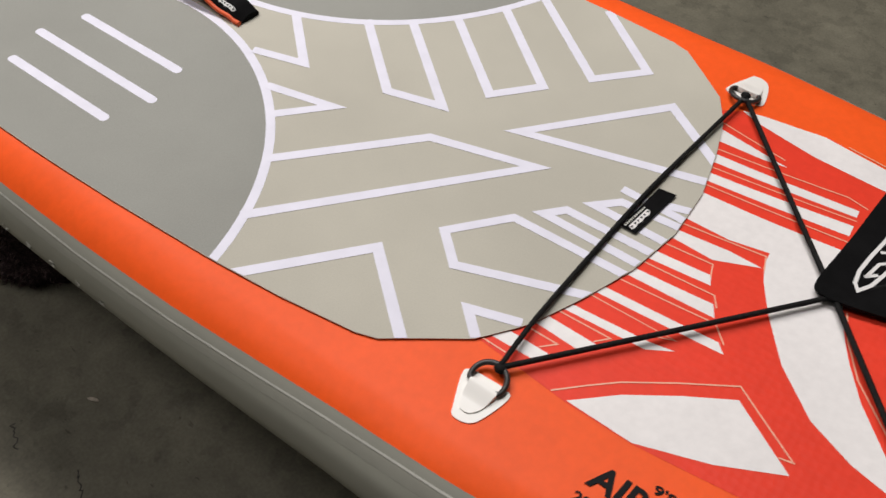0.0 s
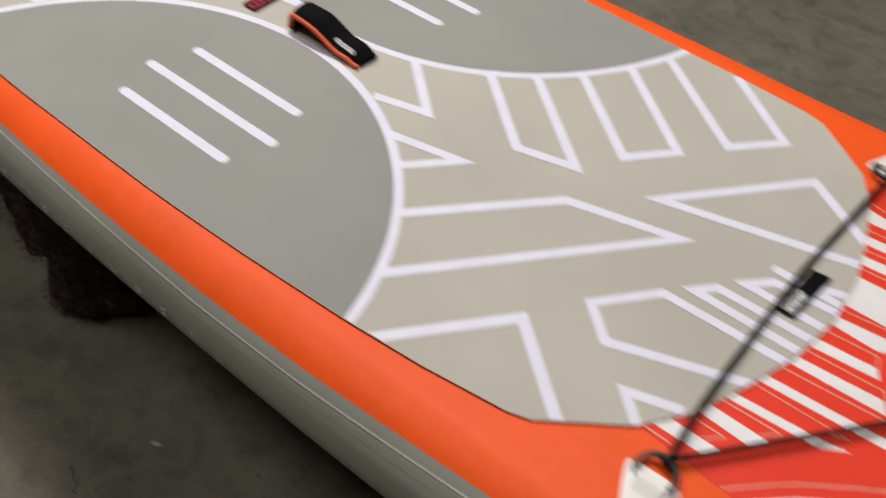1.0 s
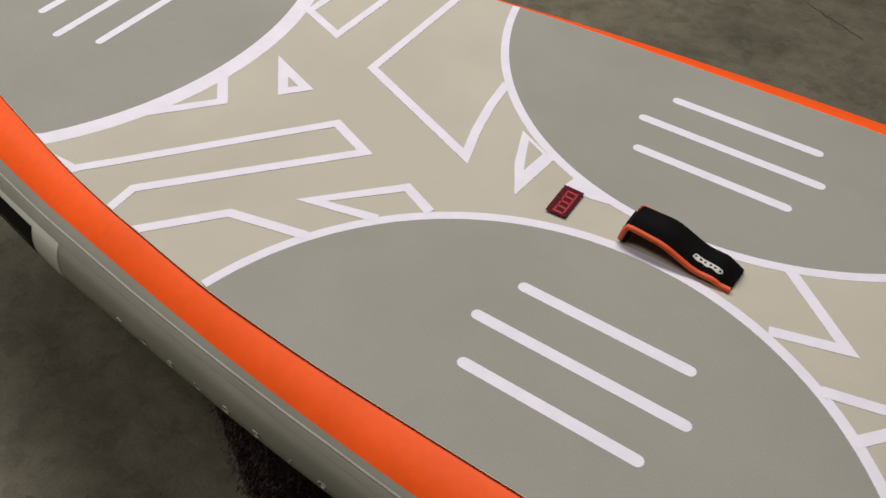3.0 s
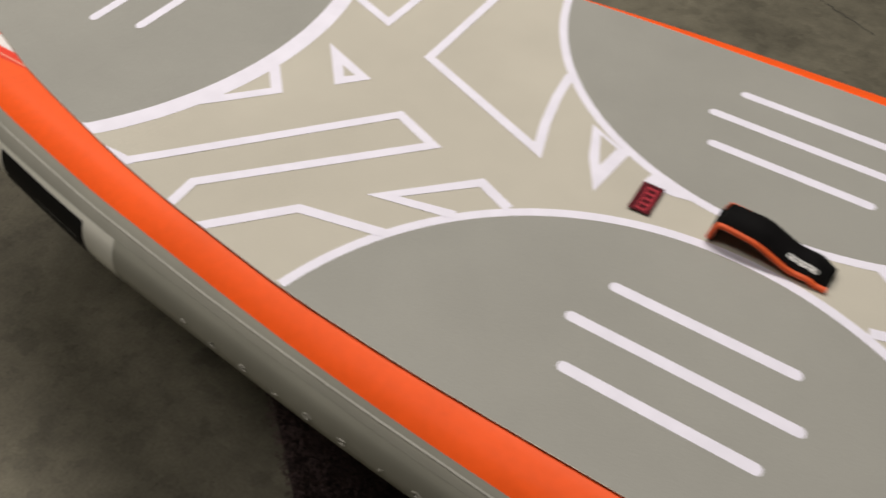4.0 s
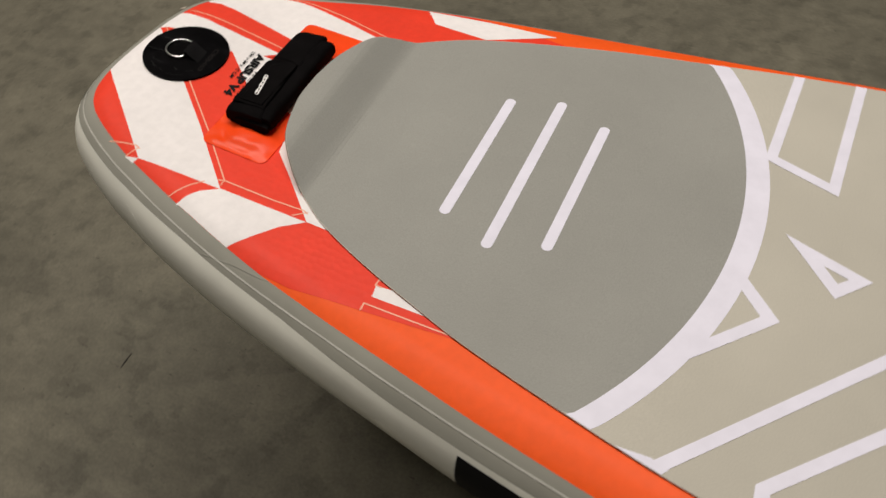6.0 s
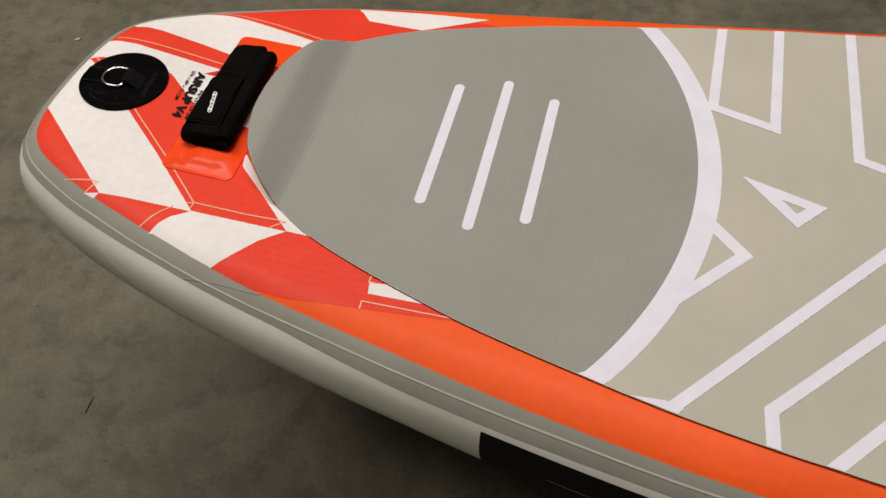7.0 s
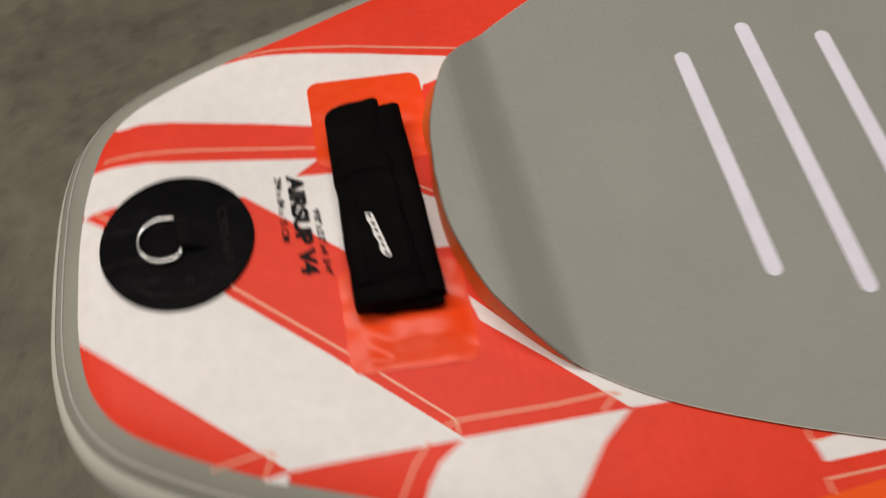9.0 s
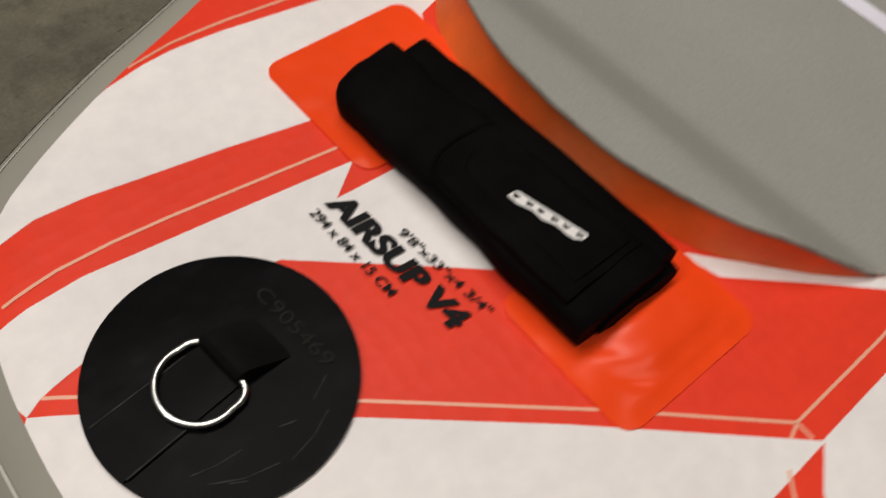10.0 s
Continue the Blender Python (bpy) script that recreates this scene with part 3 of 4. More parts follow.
# ---- foam pad ----
PAD = [(0.0285, 0.0), (0.0305, 0.035), (0.0355, 0.060), (0.0480, 0.0965), (0.061, 0.119), (0.082, 0.143), (0.108, 0.164), (0.157, 0.194), (0.228, 0.2225), (0.31, 0.249), (0.358, 0.263), (0.422, 0.278), (0.49, 0.2925),
       (0.535, 0.302), (0.58, 0.310), (0.667, 0.322), (0.735, 0.329), (0.845, 0.3405), (0.94, 0.3455), (1.05, 0.348), (1.3, 0.3485), (1.455, 0.3445), (1.61, 0.336), (1.7, 0.330), (1.80, 0.3185), (1.825, 0.311), (1.8995, 0.2525), (1.9025, 0.250)]
FRONT = [(1.9025, 0.250), (1.932, 0.205), (1.955, 0.142), (1.974, 0.075), (1.982, 0.0)]
PAD = [(p.x, max(p.y, 0.0)) for p in spline([(x, y, 0) for x, y in PAD[:22]], 5)] + PAD[22:]
px, py = [p[0] for p in PAD], [p[1] for p in PAD]


def pad_half(x):
    return float(np.interp(x, px, py))


def pad_mid(x):
    return float(np.interp(x, (0.04, 0.3, 0.55, 0.65, 0.75, 0.9, 1.05, 1.3, 1.6, 1.83), (0.013, 0.013, 0.012, 0.009, 0.006, 0.003, 0.001, 0.001, 0.004, 0.011)))


def pad_far(x):
    return pad_mid(x) + pad_half(x)


def sheared(x, y):
    return (x + 0.06 * y * smooth(1.55, 1.9, x), y)


def front_x(y):
    return float(np.interp(abs(y), [p[1] for p in FRONT[::-1]], [p[0] for p in FRONT[::-1]]))


pad_rows = sorted({round(0.0285 + 0.002 * k, 4) for k in range(57)} | {round(0.142 + 0.008 * k, 4) for k in range(12)} | {round(0.23 + 0.04 * k, 3) for k in range(42)} | set(px))
pad_rows = [x for x in pad_rows if x <= 1.9025]


def strip_bm(rows, surface, off, n=20):
    """A sheet from rows of (x, y0, y1) or of point lists."""
    bm, grid = bmesh.new(), []
    for row in rows:
        pts = row if isinstance(row, list) else [(row[0], row[1] + (row[2] - row[1]) * s / n) for s in range(n + 1)]
        grid.append([bm.verts.new((x, y, surface(x, y) + off)) for x, y in pts])
    for r0, r1 in zip(grid, grid[1:]):
        for s in range(len(r0) - 1):
            bm.faces.new((r0[s], r0[s + 1], r1[s + 1], r1[s]))
    bmesh.ops.remove_doubles(bm, verts=bm.verts[:], dist=1e-5)
    for f in bm.faces:
        f.normal_update()
        if f.normal.z < 0:
            f.normal_flip()
    return bm


def half_rows(xs, lo, hi, n=20):
    return [[sheared(x, lo(x) + (hi(x) - lo(x)) * s / n) for s in range(n + 1)] for x in xs]


pad_grid = half_rows(pad_rows, lambda x: pad_mid(x) - pad_half(x), pad_far, 40)
for k in range(1, 7):
    pad_grid.append([sheared(1.9025 + (front_x(-0.25 + 0.5 * s / 40) - 1.9025) * k / 6, 0.012 - 0.25 + 0.5 * s / 40) for s in range(41)])
pad = part("deck_pad", strip_bm(pad_grid, pad_z, 0.0), BEIGE_FOAM, board, "beige foam deck pad with white line pattern")
ring = [r[0] for r in pad_grid] + pad_grid[-1][1:] + [r[-1] for r in pad_grid[-2::-1]]


def edge_bm(loop, low, high):
    bm = bmesh.new()
    lo = [bm.verts.new((x, y, low(x, y))) for x, y in loop]
    hi = [bm.verts.new((x, y, high(x, y))) for x, y in loop]
    for i in range(len(loop) - 1):
        if (Vector(loop[i]) - Vector(loop[i + 1])).length > 1e-5:
            bm.faces.new((lo[i], lo[i + 1], hi[i + 1], hi[i]))
    bmesh.ops.recalc_face_normals(bm, faces=bm.faces[:])
    return bm


def solid_bm(loop, surface, off, cell, low=deck_z):
    """A sheet laid on a surface, with its cut edge down to what it lies on."""
    bm = drape_bm(loop, surface, off, cell)
    rim_piece = edge_bm(loop + loop[:1], low, lambda x, y: surface(x, y) + off)
    me = bpy.data.meshes.new("piece")
    rim_piece.to_mesh(me)
    rim_piece.free()
    bm.from_mesh(me)
    bpy.data.meshes.remove(me)
    return bm


part("pad_edge", edge_bm([p for p in ring if p[0] > 0.19 and p[1] < 0], deck_z, pad_z), EDGE_FOAM, pad, "dark cut edge of the foam")
part("pad_edge", edge_bm([p for p in ring if p[0] > 0.19 and p[1] >= 0], deck_z, pad_z), EDGE_FOAM, pad, "dark cut edge of the foam")
tail_loop = sorted([p for p in ring if p[0] <= 0.20], key=lambda p: math.atan2(p[1], 0.3 - p[0]))


def kick_skirt_bm(loop, spread, steps=5):
    """The kick's side, which flares a little towards its foot."""
    bm, rows = bmesh.new(), []
    for k, (x, y) in enumerate(loop):
        a, b = Vector(loop[max(k - 1, 0)]), Vector(loop[min(k + 1, len(loop) - 1)])
        way = b - a
        out = Vector((-abs(way.y), math.copysign(abs(way.x), y - 0.013))).normalized()
        height = pad_z(x, y) - 0.002 - deck_z(x, y)
        row = []
        for j in range(steps + 1):
            t = j / steps
            p = Vector((x, y)) + out * spread * min(1.0, height / 0.027) * (1 + 2 * smooth(0.04, 0.08, y)) * (1 - smooth(0.085, 0.135, abs(y - 0.013))) * t ** 1.3
            row.append(bm.verts.new((p.x, p.y, (pad_z(x, y) - 0.002) * (1 - t) + (deck_z(p.x, p.y) + 0.0006) * t)))
        rows.append(row)
    for r0, r1 in zip(rows, rows[1:]):
        for j in range(steps):
            bm.faces.new((r0[j], r0[j + 1], r1[j + 1], r1[j]))
    bmesh.ops.remove_doubles(bm, verts=bm.verts[:], dist=1e-5)
    bmesh.ops.recalc_face_normals(bm, faces=bm.faces[:])
    return bm


part("kick_edge", kick_skirt_bm(tail_loop, 0.0042), KICK_EDGE, pad, "orange foam side of the raised kick")
part("kick_rim", tube_bm([(x, y, pad_z(x, y) - 0.0015) for x, y in tail_loop if x < 0.105], 0.0013, 8), RIM_FOAM, pad, "dark cut rim of the kick")

for u0, y0, y1 in ((0.0985, 0.035, -0.128), (0.1030, 0.004, -0.110)):
    ys = [y0 + (y1 - y0) * k / 40 for k in range(41)]
    pts = [(u0 - 0.06 * y + 0.0011 * noise.noise(Vector((y * 55, u0 * 300, 0))), y) for y in ys]
    part("kick_wrinkle", tube_bm([(x, y, pad_z(x, y) - 0.0001) for x, y in pts], 0.0005, 6), GREY_FOAM, pad)

hull_ids = geometry.convex_hull_2d([Vector(p) for p in ring if p[0] > 0.40])
PAD_HULL = [(ring_p[0] - 0.0006 * (ring_p[0] > 1.85), ring_p[1] - math.copysign(0.0006, ring_p[1])) for ring_p in ([p for p in ring if p[0] > 0.40][k] for k in hull_ids)]
OVAL = {-1: (1.2247, 0.4145, 0.3877, 0.3887), 1: (1.2285, 0.4688, 0.4143, 0.4411)}


def oval_y(x, side):
    cx, cy, a, b = OVAL[side]
    return cy - b * math.sqrt(max(0.0, 1 - ((x - cx) / a) ** 2))


def pad_reach(x, side):
    """How far the foam reaches from the middle line to one side."""
    return pad_half(x) + side * pad_mid(x)


for side in (-1, 1):
    cx, cy, a_long, b_long = OVAL[side]
    xs = [cx - a_long * math.cos(math.pi * k / 90) for k in range(91)]
    xs = [x for x in xs if oval_y(x, side) < pad_reach(x, side) - 0.001]
    rows = [[sheared(x, side * (oval_y(x, side) + (pad_reach(x, side) - 0.0008 - oval_y(x, side)) * s / 12)) for s in range(13)] for x in xs]
    part("standing_area", strip_bm(rows, pad_z, 0.00015), GREY_FOAM, pad, "grey rounded standing area of the foam")
    pts = [(cx - a_long * math.cos(math.pi * k / 120), side * (cy - b_long * math.sin(math.pi * k / 120))) for k in range(121)]
    pts = [p for p in pts if abs(p[1]) < pad_reach(p[0], side) + 0.004]
    line_part("oval_line", [sheared(*p) for p in pts], 0.0118, LINE_FOAM, pad, pad_z, 0.0003, limit=PAD_HULL, cell=0.08)
    for x0, x1, y in ((1.128, 1.332, 0.2605), (1.106, 1.353, 0.2015), (1.127, 1.332, 0.141)):
        cap = [(x0 + 0.0066 - 0.0066 * math.sin(math.pi * k / 8), side * y + 0.002 + 0.0066 * math.cos(math.pi * k / 8)) for k in range(9)]
        cap += [(x1 - 0.0066 + 0.0066 * math.sin(math.pi * k / 8), side * y + 0.002 - 0.0066 * math.cos(math.pi * k / 8)) for k in range(9)]
        print_part("white_bar", cap, LINE_FOAM, pad, pad_z, 0.0003, cell=0.1)

ARC_X, ARC_Y, ARC_R, BAND_X, BAND_R = 0.0834, -0.004, 0.4897, 0.1066, 0.4912


def tail_half(x):
    return math.sqrt(max(0.0, ARC_R ** 2 - (x - ARC_X) ** 2)) if x > ARC_X else 1.0


xs = [x for x in pad_rows if x < 0.571] + [0.5728]
part("tail_area", strip_bm(half_rows(xs, lambda x: max(ARC_Y - tail_half(x), pad_mid(x) - pad_half(x) + 0.0008), lambda x: min(ARC_Y + tail_half(x), pad_far(x) - 0.0008), 40), pad_z, 0.00015), GREY_FOAM, pad, "grey tail area of the foam with a raised kick")
band = []
for k in range(61):
    a = radians(-42 + 84 * k / 60)
    row = []
    for s in range(4):
        cx, r = ARC_X + (BAND_X - ARC_X) * s / 3, ARC_R - 0.0025 + (BAND_R - ARC_R + 0.0025) * s / 3
        y = ARC_Y + r * math.sin(a)
        x = cx + r * math.cos(a)
        row.append((x, max(pad_mid(x) - pad_half(x) + 0.0006, min(pad_far(x) - 0.0006, y))))
    if abs(row[0][1] - pad_mid(row[0][0])) < pad_half(row[0][0]) + 0.014:
        band.append(row)
part("tail_arc", strip_bm(band, pad_z, 0.0003), LINE_FOAM, pad)
for x0, y0, x1, y1 in ((0.264, -0.1025, 0.255, 0.116), (0.328, -0.127, 0.316, 0.1395), (0.389, -0.1010, 0.381, 0.1185)):
    r = 0.0066
    cap = [(x1 + r * math.cos(math.pi * k / 8), y1 - r + r * math.sin(math.pi * k / 8)) for k in range(9)]
    cap += [(x0 - r * math.cos(math.pi * k / 8), y0 + r - r * math.sin(math.pi * k / 8)) for k in range(9)]
    print_part("white_bar", cap, LINE_FOAM, pad, pad_z, 0.0004, cell=0.02)


def on_pad(x, y):
    h, c = pad_half(min(x, 1.9025)) - 0.0006, pad_mid(x)
    y = max(c - h, min(c + h, y))
    return (min(x, front_x(y - 0.012) + 0.06 * y - 0.0008), y)


print_part("white_line", [on_pad(0.534, -0.32), on_pad(0.556, -0.32), on_pad(0.581, -0.32), (0.586, -0.291), (0.568, -0.2865)], LINE_FOAM, pad, pad_z, 0.0004, cell=0.1)
for shape in ([(0.592, -0.041), (0.597, -0.046), (0.6385, -0.0885), (0.6195, -0.0895), (0.5945, -0.064)], [(0.6385, -0.0885), (0.568, -0.1705), (0.564, -0.165), (0.5805, -0.135), (0.6195, -0.0895)]):
    print_part("white_line", shape, LINE_FOAM, pad, pad_z, 0.00044, cell=0.1)
PAD_LINES = [
    [(1.372, -0.046), (1.447, -0.0245), (1.362, 0.049)], [(1.440, -0.088), (1.536, -0.066), (1.482, -0.128)], [(1.537, -0.186), (1.669, -0.034), (1.801, 0.003), (1.579, -0.269)],
    [(1.450, 0.103), (1.571, 0.001), (1.646, 0.021), (1.500, 0.142)], [(1.543, 0.190), (1.680, 0.078), (1.726, 0.134), (1.586, 0.250)], [(1.617, 0.306), (1.769, 0.188), (1.820, 0.247), (1.709, 0.336)],
    [(1.979, 0.136), (1.880, 0.204), (1.750, 0.043), (1.989, 0.112)], [(1.629, -0.337), (1.732, -0.209), (1.833, -0.290)],
]
PAD_LINES_FRONT = [
    [(1.990, -0.0740), (1.826, -0.080), (1.775, -0.144), (1.813, -0.177), (1.965, -0.117)], [(2.000, -0.0295), (1.867, -0.033), (1.849, -0.054), (1.990, -0.053)],
    [(2.000, 0.0240), (1.911, 0.017), (1.888, -0.007), (2.000, -0.007)], [(1.9010, 0.0360), (1.9900, 0.0350)], [(1.9460, 0.0410), (1.9870, 0.0550)], [(1.8870, -0.2390), (1.8590, -0.2140), (1.9140, -0.1950)],
]
PAD_LINES_TAIL = [
    [(0.560, -0.311), (0.787, -0.037), (0.853, -0.062), (0.664, -0.2745), (0.669, -0.330)], [(0.700, -0.343), (0.790, -0.2385), (0.889, -0.215)],
    [(0.983, -0.103), (0.936, -0.084), (0.855, -0.1675), (0.939, -0.147)],
    [(0.742, 0.345), (0.7485, 0.087), (0.962, 0.004), (0.945, 0.055), (0.932, 0.110), (0.924, 0.165)], [(0.572, 0.1525), (0.653, 0.124), (0.651, 0.345)], [(0.577, 0.150), (0.576, 0.345)],
]
for k, pts in enumerate(PAD_LINES + PAD_LINES_FRONT + PAD_LINES_TAIL):
    line_part("white_line", pts, 0.0112 if pts in PAD_LINES_FRONT else 0.0130, LINE_FOAM, pad, pad_z, 0.00045 + 0.000006 * k, limit=PAD_HULL, cell=0.1)


def frame_shape(outer, inner):
    """A flat ring between two outlines of equal count."""
    bm = bmesh.new()
    o = [bm.verts.new((x, y, pad_z(x, y) + 0.0005)) for x, y in outer]
    i = [bm.verts.new((x, y, pad_z(x, y) + 0.0005)) for x, y in inner]
    for k in range(len(outer)):
        j = (k + 1) % len(outer)
        f = bm.faces.new((o[k], o[j], i[j], i[k]))
        f.normal_update()
        if f.normal.z < 0:
            f.normal_flip()
    return bm


part("white_line", frame_shape([(0.618, 0.0345), (0.7135, 0.001), (0.682, -0.0365)], [(0.664, 0.004), (0.6905, -0.005), (0.681, -0.015)]), LINE_FOAM, pad)
part("white_line", frame_shape([(1.050, -0.022), (1.019, 0.029), (0.995, 0.089), (1.057, 0.061)], [(1.036, 0.023), (1.026, 0.044), (1.012, 0.076), (1.040, 0.063)]), LINE_FOAM, pad)
print_part("white_line", [(1.094, 0.046), (1.125, 0.038), (1.152, 0.0295), (1.128, 0.0245), (1.116, 0.0255), (1.090, 0.0245)], LINE_FOAM, pad, pad_z, 0.0004, cell=0.1)

# ---- labels on the pad ----
red_label = part("red_label", drape_bm([(1.092, 0.026), (1.1185, 0.026), (1.120, -0.0235), (1.0935, -0.0245)], pad_z, 0.0034, 0.1), LABEL_RED, board, "dark red rectangular label with worn red lettering")
for k in range(5):
    y = 0.018 - 0.0092 * k
    line_part("letter_bar", [(1.1005, y), (1.1135, y - 0.001)], 0.003, LETTER_RED, red_label, pad_z, 0.0039, cell=0.1)
line_part("letter_bar", [(1.1005, 0.020), (1.1025, -0.018)], 0.002, LETTER_RED, red_label, pad_z, 0.0039, cell=0.1)
line_part("letter_bar", [(1.1135, 0.020), (1.1145, -0.018)], 0.002, LETTER_RED, red_label, pad_z, 0.0039, cell=0.1)
black_label = part("black_label", drape_bm([(1.9350, 0.0610), (1.9570, 0.0640), (1.9480, -0.0180), (1.9290, -0.0180)], pad_z, 0.0030, 0.1), NEOPRENE, board, "black woven label with a white mark")
drawn_logo(1.9415, 0.0035, 0.0375, 0.0072, 84, LOGO_WHITE, NEOPRENE, black_label, pad_z, 0.0036, 0.05, 6, 0.5)
for k in range(11):
    line_part("lettering_bar", [(1.9322 + 0.00044 * k, -0.0150 + 0.0036 * k), (1.9324 + 0.00044 * k, -0.0128 + 0.0036 * k)], 0.0024, MARK, black_label, pad_z, 0.0036, cell=0.1)

# ---- carry handle in the middle ----
handle = tagged(new("carry_handle"), "black padded carry handle with orange piping")
handle.parent = board


def arch(t):
    """Height of the strap over the pad from end to end."""
    return 0.004 + 0.029 * (smooth(-0.02, 0.045, t) * (1 - 0.60 * smooth(0.30, 0.74, t)) * (1 - smooth(0.82, 1.04, t)) + 0.02 * math.sin(math.pi * t))


def strap_bm(y0, y1, thick):
    bm, rows = bmesh.new(), []
    for k in range(41):
        t = k / 40
        x = 1.188 + 0.131 * t
        z = DECK + arch(t)
        row = []
        for s in range(9):
            u = s / 8
            crown = 0.0050 * math.sin(math.pi * u) ** 0.7 - (0.0030 + 0.003 * smooth(0.04, 0.4, t)) * (1 - u) ** 3
            row.append(bm.verts.new((x + 0.002 * u, y0 + (y1 - y0) * u, z + crown)))
        for s in range(8, -1, -1):
            u = s / 8
            row.append(bm.verts.new((x + 0.002 * u, y0 + (y1 - y0) * u, max(z - thick - (0.003 + 0.003 * smooth(0.04, 0.4, t)) * (1 - u), DECK + 0.0005))))
        rows.append(row)
    for r0, r1 in zip(rows, rows[1:]):
        for s in range(18):
            bm.faces.new((r0[s], r0[(s + 1) % 18], r1[(s + 1) % 18], r1[s]))
    bm.faces.new(rows[0])
    bm.faces.new(rows[-1][::-1])
    bmesh.ops.recalc_face_normals(bm, faces=bm.faces[:])
    return bm


part("strap_foot", box_bm(1.1870, 1.1925, -0.0180, 0.0162, DECK, DECK + 0.0215, 0.0020), NEOPRENE, handle)
part("strap", strap_bm(-0.0185, 0.0165, 0.004), NEOPRENE, handle, "black padded neoprene strap")
for y, r, drop, last in ((-0.0195, 0.0034, 0.0044, 41), (0.0172, 0.0013, 0.0015, 39)):
    part("piping", tube_bm([(1.188 + 0.131 * k / 40, y, DECK + max(arch(k / 40) - drop * (1 + 0.9 * smooth(0.04, 0.4, k / 40)), 0.0035)) for k in range(last)], r, 10), PIPING, handle, "orange piping")


def strap_z(x, y):
    u = min(max((y + 0.0185) / 0.035, 0.001), 0.999)
    return DECK + arch((x - 1.188) / 0.131) + 0.0050 * math.sin(math.pi * u) ** 0.7 - 0.0060 * (1 - u) ** 3


drawn_logo(1.2870, -0.0110, 0.035, 0.0056, -3, LOGO_WHITE, NEOPRENE, handle, strap_z, 0.0008, 0.004, 6, 0.5)


# ---- deck rings and the cord ----
def ring_bm(cx, cy, z, r, wire, turn, tilt):
    """A D-shaped ring with round corners, its straight bar at the back."""
    arc = [(r * math.sin(a), r * 0.95 * math.cos(a), 0) for a in (radians(-100 + 200 * k / 24) for k in range(25))]
    back = [(0.95 * r, -0.50 * r, 0), (0.72 * r, -0.73 * r, 0), (0.3 * r, -0.76 * r, 0), (-0.3 * r, -0.76 * r, 0), (-0.72 * r, -0.73 * r, 0), (-0.95 * r, -0.50 * r, 0)]
    bm = tube_bm(spline(arc + back, 3, True), wire, 10, True)
    m = Matrix.Translation((cx, cy, z)) @ Matrix.Rotation(radians(turn), 4, "Z") @ Matrix.Rotation(radians(tilt), 4, "X")
    bmesh.ops.transform(bm, matrix=m, verts=bm.verts[:])
    return bm


def deck_ring(x, y, side):
    holder = tagged(new("cord_ring"), "white vinyl patch holding a black plastic ring")
    holder.parent = board

    def at(a, b):
        return (x + a, y + side * b)

    loop = [(p.x, p.y) for p in spline([(*at(a, b), 0) for a, b in ((-0.023, -0.010), (-0.003, -0.0125), (0.020, -0.0125), (0.0265, -0.004), (0.018, 0.029), (0.008, 0.040), (-0.006, 0.041), (-0.012, 0.032), (-0.0255, 0.0))], 6, True)]
    part("patch", solid_bm(loop, deck_z, 0.0016, 0.012), PATCH_WHITE, holder, "white rounded vinyl patch")
    cover = [(p.x, p.y) for p in spline([(*at(a, b), 0) for a, b in ((-0.0125, -0.0015), (0.014, -0.0015), (0.0155, 0.008), (0.012, 0.022), (0.004, 0.031), (-0.006, 0.030), (-0.011, 0.020), (-0.0135, 0.008))], 6, True)]

    def cover_z(px_, py_):
        back = side * (py_ - y)
        return deck_z(px_, py_) + 0.0020 + 0.0052 * (1 - smooth(0.0, 0.020, back))

    part("patch_layer", solid_bm(cover, cover_z, 0.0012, 0.006), PATCH_WHITE, holder)
    z = deck_z(x, y) + 0.0048
    part("sleeve", tube_bm([(*at(-0.0125, 0), z), (*at(0.0135, 0), z)], 0.0036, 12), PATCH_WHITE, holder)
    r, pts = 0.0185, []
    for k in range(29):
        a = radians(-112 + 224 * k / 28)
        pts.append((*at(r * math.sin(a), -0.0085 - r * 0.98 * math.cos(a)), z + 0.0015 + 0.004 * math.cos(a)))
    pts = [(*at(-0.012, 0), z)] + pts + [(*at(0.012, 0), z)]
    part("ring", tube_bm(pts, 0.0030, 10), PLASTIC, holder, "black plastic ring")


deck_ring(1.9260, -0.2810, -1)
deck_ring(1.9440, 0.2900, 1)
deck_ring(2.36, -0.235, -1)
deck_ring(2.36, 0.235, 1)
cord = tagged(new("bungee_cord"), "black elastic cord crossing over the nose")
cord.parent = board
hub = Vector((2.1560, 0.0280, DECK + 0.009))
for a in ((1.9290, -0.2560, DECK + 0.008), (1.9470, 0.2740, DECK + 0.006), (2.3440, -0.2130, DECK + 0.025), (2.3460, 0.2400, DECK + 0.025)):
    mid = Vector(a).lerp(hub, 0.5) - Vector((0, 0, 0.0005))
    part("cord_run", tube_bm(spline([a, mid, hub], 6), 0.0030, 10), CORD, cord)
part("cord_run", tube_bm(spline([(1.9280, -0.2550, DECK + 0.009), (1.9240, -0.1820, DECK + 0.0065), (1.9250, -0.0630, DECK + 0.005), (1.9270, 0.0210, DECK + 0.005), (1.9310, 0.0930, DECK + 0.005), (1.9470, 0.2720, DECK + 0.007)], 6), 0.0030, 10), CORD, cord)
for x, y in ((1.9290, -0.2570), (1.9470, 0.2750)):
    bm = bmesh.new()
    bmesh.ops.create_icosphere(bm, subdivisions=2, radius=0.0058, matrix=Matrix.Translation((x, y, DECK + 0.007)) @ Matrix.Diagonal((1.2, 0.9, 0.9, 1)))
    part("knot", bm, CORD, cord)
